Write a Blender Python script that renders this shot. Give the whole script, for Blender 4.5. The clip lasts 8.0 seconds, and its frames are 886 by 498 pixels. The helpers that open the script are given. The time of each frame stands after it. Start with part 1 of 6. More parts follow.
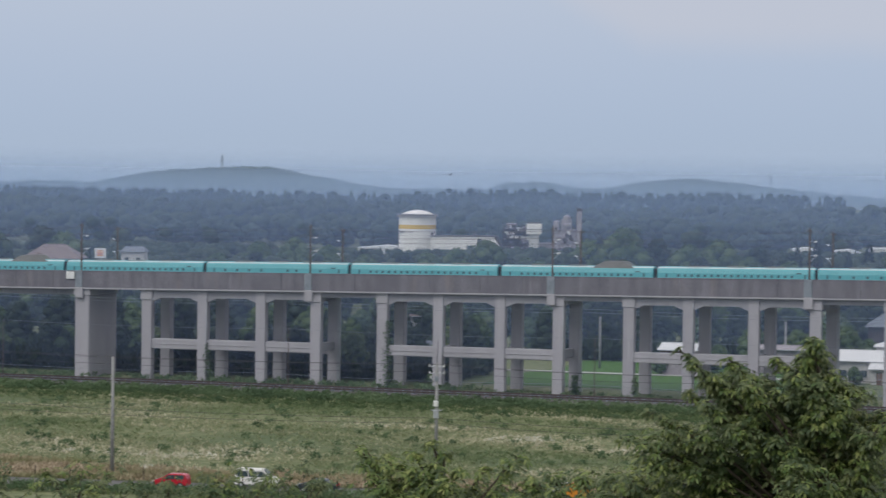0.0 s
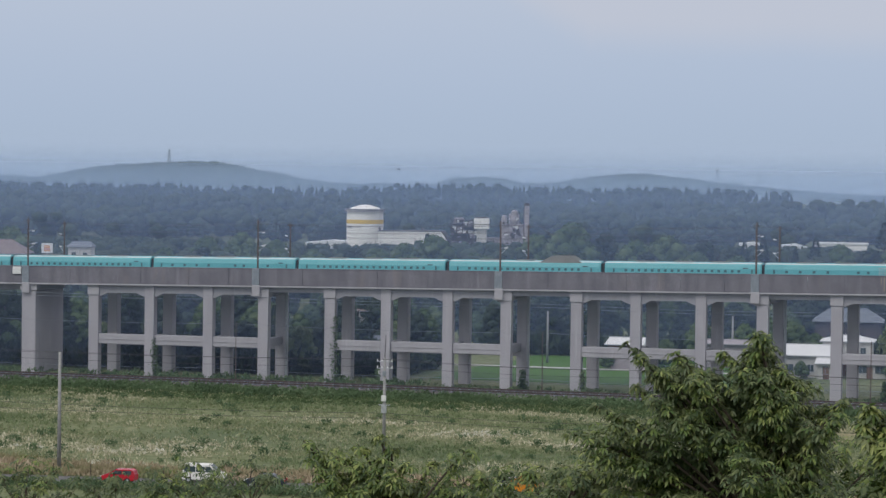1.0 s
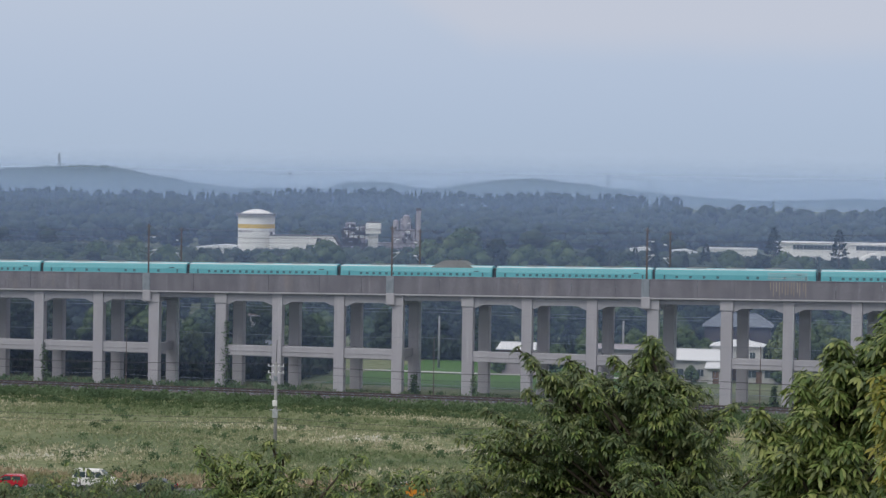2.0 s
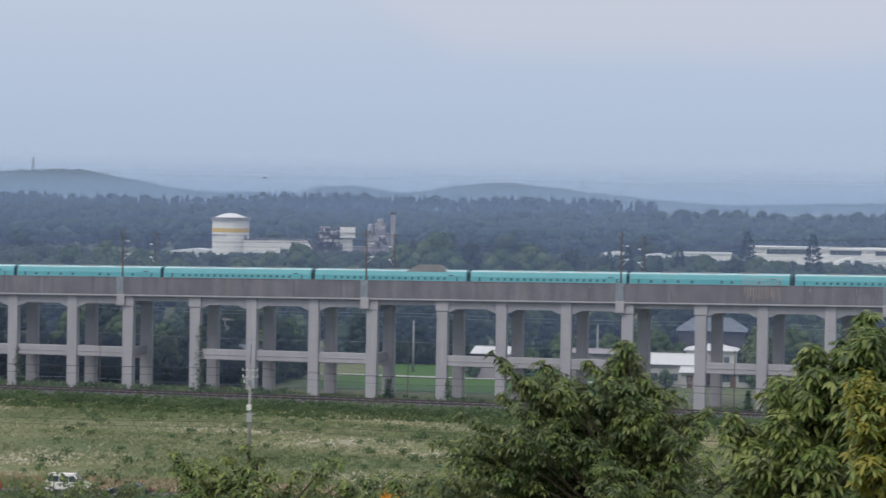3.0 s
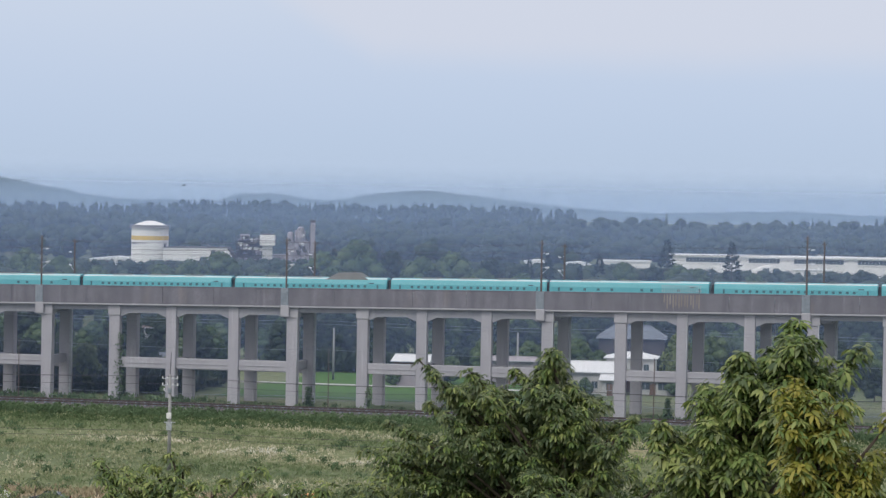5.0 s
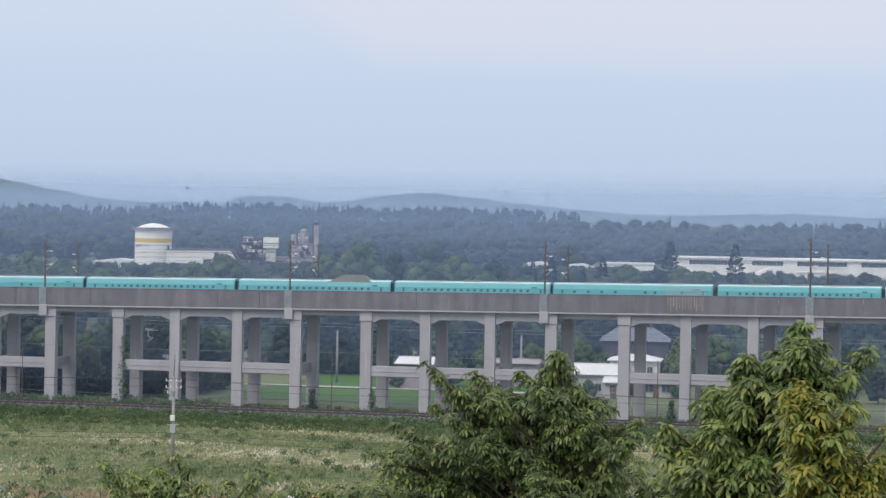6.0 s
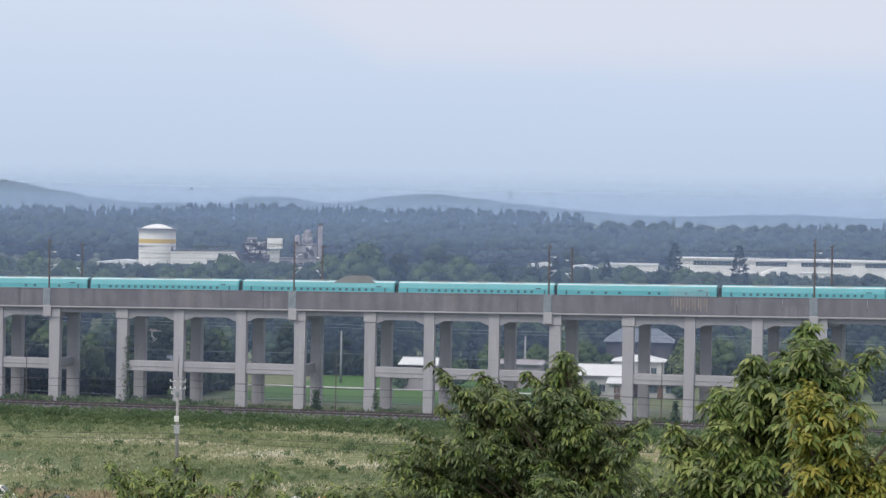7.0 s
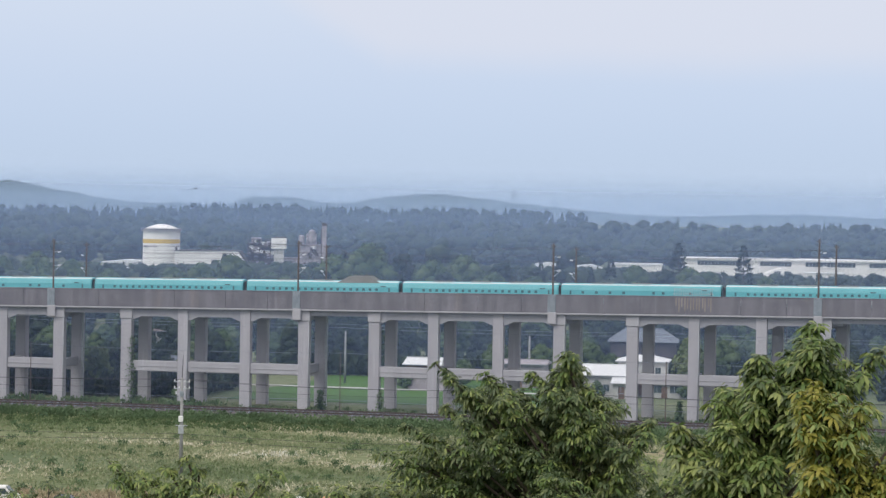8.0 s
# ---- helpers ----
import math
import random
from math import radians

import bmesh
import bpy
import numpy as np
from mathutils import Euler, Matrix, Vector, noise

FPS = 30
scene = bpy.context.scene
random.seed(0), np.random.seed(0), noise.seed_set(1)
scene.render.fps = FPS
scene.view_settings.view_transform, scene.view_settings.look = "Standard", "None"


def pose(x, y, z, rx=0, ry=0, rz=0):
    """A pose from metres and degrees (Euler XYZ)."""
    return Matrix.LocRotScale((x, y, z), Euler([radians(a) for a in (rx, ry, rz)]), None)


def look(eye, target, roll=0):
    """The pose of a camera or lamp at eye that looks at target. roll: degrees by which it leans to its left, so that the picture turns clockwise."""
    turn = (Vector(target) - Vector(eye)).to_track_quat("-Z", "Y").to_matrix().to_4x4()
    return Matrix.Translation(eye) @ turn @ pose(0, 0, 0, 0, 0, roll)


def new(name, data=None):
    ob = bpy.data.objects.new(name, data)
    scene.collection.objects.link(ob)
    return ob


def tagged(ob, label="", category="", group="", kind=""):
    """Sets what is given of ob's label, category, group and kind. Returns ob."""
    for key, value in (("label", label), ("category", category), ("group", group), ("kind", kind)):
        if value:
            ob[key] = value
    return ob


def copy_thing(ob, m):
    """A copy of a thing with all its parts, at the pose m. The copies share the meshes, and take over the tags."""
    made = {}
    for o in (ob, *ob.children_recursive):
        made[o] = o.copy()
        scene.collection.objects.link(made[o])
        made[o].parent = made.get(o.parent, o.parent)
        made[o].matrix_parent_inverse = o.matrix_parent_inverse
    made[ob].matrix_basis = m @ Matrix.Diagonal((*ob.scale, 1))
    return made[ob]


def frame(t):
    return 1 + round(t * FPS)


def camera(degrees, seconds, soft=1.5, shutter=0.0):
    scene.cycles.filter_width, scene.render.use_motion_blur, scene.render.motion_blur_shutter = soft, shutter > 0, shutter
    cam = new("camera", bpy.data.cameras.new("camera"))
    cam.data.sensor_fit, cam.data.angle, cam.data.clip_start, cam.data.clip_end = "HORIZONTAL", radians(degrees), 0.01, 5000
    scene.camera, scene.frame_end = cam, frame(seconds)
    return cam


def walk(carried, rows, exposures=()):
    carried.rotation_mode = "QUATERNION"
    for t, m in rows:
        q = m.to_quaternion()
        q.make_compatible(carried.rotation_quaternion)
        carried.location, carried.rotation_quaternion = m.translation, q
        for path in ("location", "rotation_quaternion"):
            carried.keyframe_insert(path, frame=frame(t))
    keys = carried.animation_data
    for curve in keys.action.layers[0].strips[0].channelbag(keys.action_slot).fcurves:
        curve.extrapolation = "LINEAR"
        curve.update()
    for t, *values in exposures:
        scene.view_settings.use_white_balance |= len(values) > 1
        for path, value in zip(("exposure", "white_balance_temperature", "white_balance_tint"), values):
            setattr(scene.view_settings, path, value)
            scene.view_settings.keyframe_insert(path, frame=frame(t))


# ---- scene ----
# ---- camera ----
EYE_Z = 33.5
TURNS = [  # seconds, heading, tilt, roll in degrees
    (0.0, -5.507, -1.549, 0.732),
    (0.1, -5.104, -1.553, 0.726),
    (0.2, -4.853, -1.589, 0.720),
    (0.3, -4.721, -1.588, 0.714),
    (0.4, -4.642, -1.600, 0.708),
    (0.5, -4.621, -1.641, 0.702),
    (0.6, -4.576, -1.639, 0.708),
    (0.7, -4.523, -1.638, 0.714),
    (0.8, -4.470, -1.637, 0.720),
    (0.9, -4.430, -1.637, 0.726),
    (1.0, -4.377, -1.647, 0.732),
    (1.1, -4.298, -1.621, 0.752),
    (1.2, -4.167, -1.605, 0.773),
    (1.3, -3.719, -1.579, 0.793),
    (1.4, -3.219, -1.551, 0.813),
    (1.5, -2.832, -1.553, 0.833),
    (1.6, -2.562, -1.521, 0.841),
    (1.7, -2.371, -1.525, 0.849),
    (2.8, -1.710, -1.430, 0.920),
    (2.9, -1.631, -1.422, 0.926),
    (3.0, -1.490, -1.413, 0.932),
    (3.1, -0.973, -1.351, 0.946),
    (3.2, -0.556, -1.317, 0.959),
    (3.3, -0.295, -1.298, 0.973),
    (3.4, -0.125, -1.281, 0.986),
    (3.5, -0.000, -1.280, 1.000),
    (3.7, 0.122, -1.275, 1.002),
    (4.0, 0.145, -1.276, 1.004),
    (4.2, 0.200, -1.267, 1.004),
    (4.5, 0.200, -1.257, 1.004),
    (4.7, 0.226, -1.234, 1.002),
    (5.8, 0.199, -1.183, 0.989),
    (6.0, 0.148, -1.164, 0.987),
    (6.2, 0.159, -1.171, 0.983),
    (6.5, 0.105, -1.166, 0.978),
    (6.8, 0.094, -1.146, 0.984),
    (7.0, 0.061, -1.148, 0.989),
    (7.2, 0.055, -1.147, 0.983),
    (7.5, 0.012, -1.150, 0.974),
    (8.0, -0.028, -1.150, 0.971),
]
DRIFT = [(0.0, 0.0), (3.0, 0.0), (3.5, -0.04), (4.5, -0.09), (6.0, -0.125), (7.0, -0.16), (8.0, -0.17)]  # seconds, slow lean to the west in metres


def lean_at(t):
    return float(np.interp(t, [r[0] for r in DRIFT], [r[1] for r in DRIFT]))


cam = camera(18.94, 8.0, soft=1.4, shutter=0.3)
walk(cam, [(t, pose(lean_at(t), 0, EYE_Z, 90 + tilt, 0, -turn + math.degrees(lean_at(t) / 410)) @ pose(0, 0, 0, 0, 0, roll)) for t, turn, tilt, roll in TURNS],
     exposures=[(0.0, -0.14, 6500, 10), (1.0, -0.14, 6500, 10), (1.7, -0.11, 6500, 10), (3.5, -0.01, 6500, 10), (4.7, 0.1, 6530, 10), (5.8, 0.22, 6580, 10), (8.0, 0.26, 6600, 10)])

# ---- sky and sun ----
world = bpy.data.worlds.new("overcast_sky")
scene.world = world
world.use_nodes = True
wn, wl = world.node_tree.nodes, world.node_tree.links
wn.clear()


def wmath(op, a, b=None, c=None):
    node = wn.new("ShaderNodeMath")
    node.operation = op
    for k, v in enumerate((a, b, c)):
        if v is None:
            continue
        if isinstance(v, (int, float)):
            node.inputs[k].default_value = v
        else:
            wl.new(v, node.inputs[k])
    return node.outputs[0]


def ramp_of(nodes, links, value, stops, blend="LINEAR"):
    node = nodes.new("ShaderNodeValToRGB")
    node.color_ramp.interpolation = blend
    while len(node.color_ramp.elements) < len(stops):
        node.color_ramp.elements.new(0.5)
    for el, (at, col) in zip(node.color_ramp.elements, stops):
        el.position, el.color = at, (*col, 1)
    links.new(value, node.inputs[0])
    return node.outputs[0]


w_coord = wn.new("ShaderNodeTexCoord")
w_sep = wn.new("ShaderNodeSeparateXYZ")
wl.new(w_coord.outputs["Generated"], w_sep.inputs[0])
height = wmath("MAXIMUM", w_sep.outputs[2], 0.0)
w_base = ramp_of(wn, wl, wmath("POWER", height, 0.5), [
    (0.0, (0.456, 0.554, 0.705)), (0.12, (0.446, 0.554, 0.724)), (0.20, (0.484, 0.583, 0.758)), (0.27, (0.550, 0.622, 0.762)), (0.33, (0.605, 0.675, 0.785)), (0.6, (1.02, 1.07, 1.16)), (1.0, (1.86, 1.92, 2.08))], "B_SPLINE")
# a brighter cloud deck whose lower edge drops towards the east
w_noise = wn.new("ShaderNodeTexNoise")
w_noise.inputs["Scale"].default_value, w_noise.inputs["Detail"].default_value = 9.0, 4.0
wl.new(w_coord.outputs["Generated"], w_noise.inputs["Vector"])
w_edge = wmath("ADD", 0.0485, wmath("MULTIPLY", wmath("SUBTRACT", w_noise.outputs["Fac"], 0.5), 0.012))
w_left = wmath("MULTIPLY", wmath("MAXIMUM", wmath("SUBTRACT", -0.022, w_sep.outputs[0]), 0.0), 0.62)
w_in = wn.new("ShaderNodeMapRange")
w_in.interpolation_type = "SMOOTHSTEP"
w_in.inputs["From Min"].default_value, w_in.inputs["From Max"].default_value = -0.006, 0.012
wl.new(wmath("SUBTRACT", w_sep.outputs[2], wmath("ADD", w_edge, w_left)), w_in.inputs["Value"])
w_mix = wn.new("ShaderNodeMix")
w_mix.data_type = "RGBA"
wl.new(wmath("MULTIPLY", w_in.outputs[0], 0.55), w_mix.inputs[0])
wl.new(w_base, w_mix.inputs[6])
w_mix.inputs[7].default_value = (0.63, 0.645, 0.735, 1)
w_bg = wn.new("ShaderNodeBackground")
wl.new(w_mix.outputs[2], w_bg.inputs[0])
w_bg.inputs[1].default_value = 0.93
w_sky = wn.new("ShaderNodeTexSky")
w_sky.sky_type, w_sky.sun_disc = "NISHITA", False
w_sky.sun_elevation, w_sky.sun_rotation = radians(48), radians(215)
w_bg2 = wn.new("ShaderNodeBackground")
wl.new(w_sky.outputs[0], w_bg2.inputs[0])
w_bg2.inputs[1].default_value = 0.004
w_add, w_out = wn.new("ShaderNodeAddShader"), wn.new("ShaderNodeOutputWorld")
wl.new(w_bg.outputs[0], w_add.inputs[0])
wl.new(w_bg2.outputs[0], w_add.inputs[1])
wl.new(w_add.outputs[0], w_out.inputs[0])

sun = new("sun", bpy.data.lights.new("sun", "SUN"))
sun.data.energy, sun.data.angle, sun.data.color = 1.3, radians(25), (1.0, 0.98, 0.95)
sun.matrix_world = look((-150, -220, 300), (0, 0, 0))


# ---- materials ----
def material(name, stops, scale=1.0, detail=6.0, rough=0.8, metal=0.0, bump=0.0, bump_scale=None, island=0.0, obj_random=0.0,
             wide=None, wide_scale=0.05, stretch=(1, 1, 1), spec=0.3, through_light=0.0):
    """A noise-driven surface: stops are colours over the grain; wide: colour blended in at a large scale."""
    m = bpy.data.materials.new(name)
    m.use_nodes = True
    n, l = m.node_tree.nodes, m.node_tree.links
    b = n["Principled BSDF"]
    co = n.new("ShaderNodeTexCoord")
    mp = n.new("ShaderNodeMapping")
    mp.inputs["Scale"].default_value = stretch
    l.new(co.outputs["Object"], mp.inputs["Vector"])
    nz = n.new("ShaderNodeTexNoise")
    nz.inputs["Scale"].default_value, nz.inputs["Detail"].default_value = scale, detail
    l.new(mp.outputs[0], nz.inputs["Vector"])
    value = nz.outputs["Fac"]
    if island or obj_random:
        src = n.new("ShaderNodeNewGeometry").outputs["Random Per Island"] if island else n.new("ShaderNodeObjectInfo").outputs["Random"]
        mm = n.new("ShaderNodeMath")
        mm.operation = "MULTIPLY_ADD"
        l.new(src, mm.inputs[0])
        mm.inputs[1].default_value = island or obj_random
        sub = n.new("ShaderNodeMath")
        sub.operation = "SUBTRACT"
        l.new(value, sub.inputs[0])
        sub.inputs[1].default_value = (island or obj_random) / 2
        l.new(sub.outputs[0], mm.inputs[2])
        value = mm.outputs[0]
    col = ramp_of(n, l, value, stops)
    if wide:
        nw = n.new("ShaderNodeTexNoise")
        nw.inputs["Scale"].default_value, nw.inputs["Detail"].default_value = wide_scale, 5.0
        l.new(mp.outputs[0], nw.inputs["Vector"])
        fac = n.new("ShaderNodeMapRange")
        fac.inputs["From Min"].default_value, fac.inputs["From Max"].default_value = 0.45, 0.65
        l.new(nw.outputs["Fac"], fac.inputs["Value"])
        mx = n.new("ShaderNodeMix")
        mx.data_type = "RGBA"
        l.new(fac.outputs[0], mx.inputs[0])
        l.new(col, mx.inputs[6])
        mx.inputs[7].default_value = (*wide, 1)
        col = mx.outputs[2]
    l.new(col, b.inputs["Base Color"])
    b.inputs["Roughness"].default_value, b.inputs["Metallic"].default_value = rough, metal
    b.inputs["Specular IOR Level"].default_value = spec
    if bump:
        bp = n.new("ShaderNodeBump")
        bp.inputs["Strength"].default_value = bump
        nb = n.new("ShaderNodeTexNoise")
        nb.inputs["Scale"].default_value, nb.inputs["Detail"].default_value = bump_scale or scale * 4, 5.0
        l.new(mp.outputs[0], nb.inputs["Vector"])
        l.new(nb.outputs["Fac"], bp.inputs["Height"])
        l.new(bp.outputs[0], b.inputs["Normal"])
    if through_light:
        tr = n.new("ShaderNodeBsdfTranslucent")
        l.new(col, tr.inputs[0])
        ms = n.new("ShaderNodeMixShader")
        ms.inputs[0].default_value = through_light
        l.new(b.outputs[0], ms.inputs[1])
        l.new(tr.outputs[0], ms.inputs[2])
        l.new(ms.outputs[0], n["Material Output"].inputs[0])
    return m


def stained(name, light, dark, rust=None):
    """Weathered concrete: grain, rain streaks running down, broad patches."""
    m = bpy.data.materials.new(name)
    m.use_nodes = True
    n, l = m.node_tree.nodes, m.node_tree.links
    b = n["Principled BSDF"]
    co = n.new("ShaderNodeTexCoord")

    def tex(scale, stretch, detail=6.0):
        mp = n.new("ShaderNodeMapping")
        mp.inputs["Scale"].default_value = stretch
        l.new(co.outputs["Object"], mp.inputs["Vector"])
        t = n.new("ShaderNodeTexNoise")
        t.inputs["Scale"].default_value, t.inputs["Detail"].default_value = scale, detail
        l.new(mp.outputs[0], t.inputs["Vector"])
        return t.outputs["Fac"]

    def blend(fac, a, c, lo, hi, amount):
        r = n.new("ShaderNodeMapRange")
        r.inputs["From Min"].default_value, r.inputs["From Max"].default_value, r.inputs["To Max"].default_value = lo, hi, amount
        l.new(fac, r.inputs["Value"])
        x = n.new("ShaderNodeMix")
        x.data_type = "RGBA"
        l.new(r.outputs[0], x.inputs[0])
        if isinstance(a, tuple):
            x.inputs[6].default_value = (*a, 1)
        else:
            l.new(a, x.inputs[6])
        x.inputs[7].default_value = (*c, 1)
        return x.outputs[2]

    col = blend(tex(3.0, (1, 1, 1)), light, tuple(0.8 * v for v in light), 0.3, 0.7, 1.0)
    col = blend(n.new("ShaderNodeObjectInfo").outputs["Random"], col, tuple(0.78 * v for v in light), 0.0, 1.0, 0.8)
    col = blend(tex(0.55, (1, 1, 0.22)), col, dark, 0.42, 0.70, 0.8)
    col = blend(tex(1.7, (1, 1, 0.05), 3.0), col, tuple(1.3 * v for v in light), 0.60, 0.76, 0.38)
    col = blend(tex(0.16, (1, 1, 1.6)), col, tuple(1.15 * v for v in dark), 0.46, 0.62, 0.65)
    if rust:
        col = blend(tex(0.33, (1, 1, 0.22), 3.0), col, rust, 0.6, 0.74, 0.4)
    l.new(col, b.inputs["Base Color"])
    b.inputs["Roughness"].default_value = 0.9
    b.inputs["Specular IOR Level"].default_value = 0.2
    bp = n.new("ShaderNodeBump")
    bp.inputs["Strength"].default_value = 0.3
    l.new(tex(7.0, (1, 1, 1)), bp.inputs["Height"])
    l.new(bp.outputs[0], b.inputs["Normal"])
    return m


def g(*v):
    return v


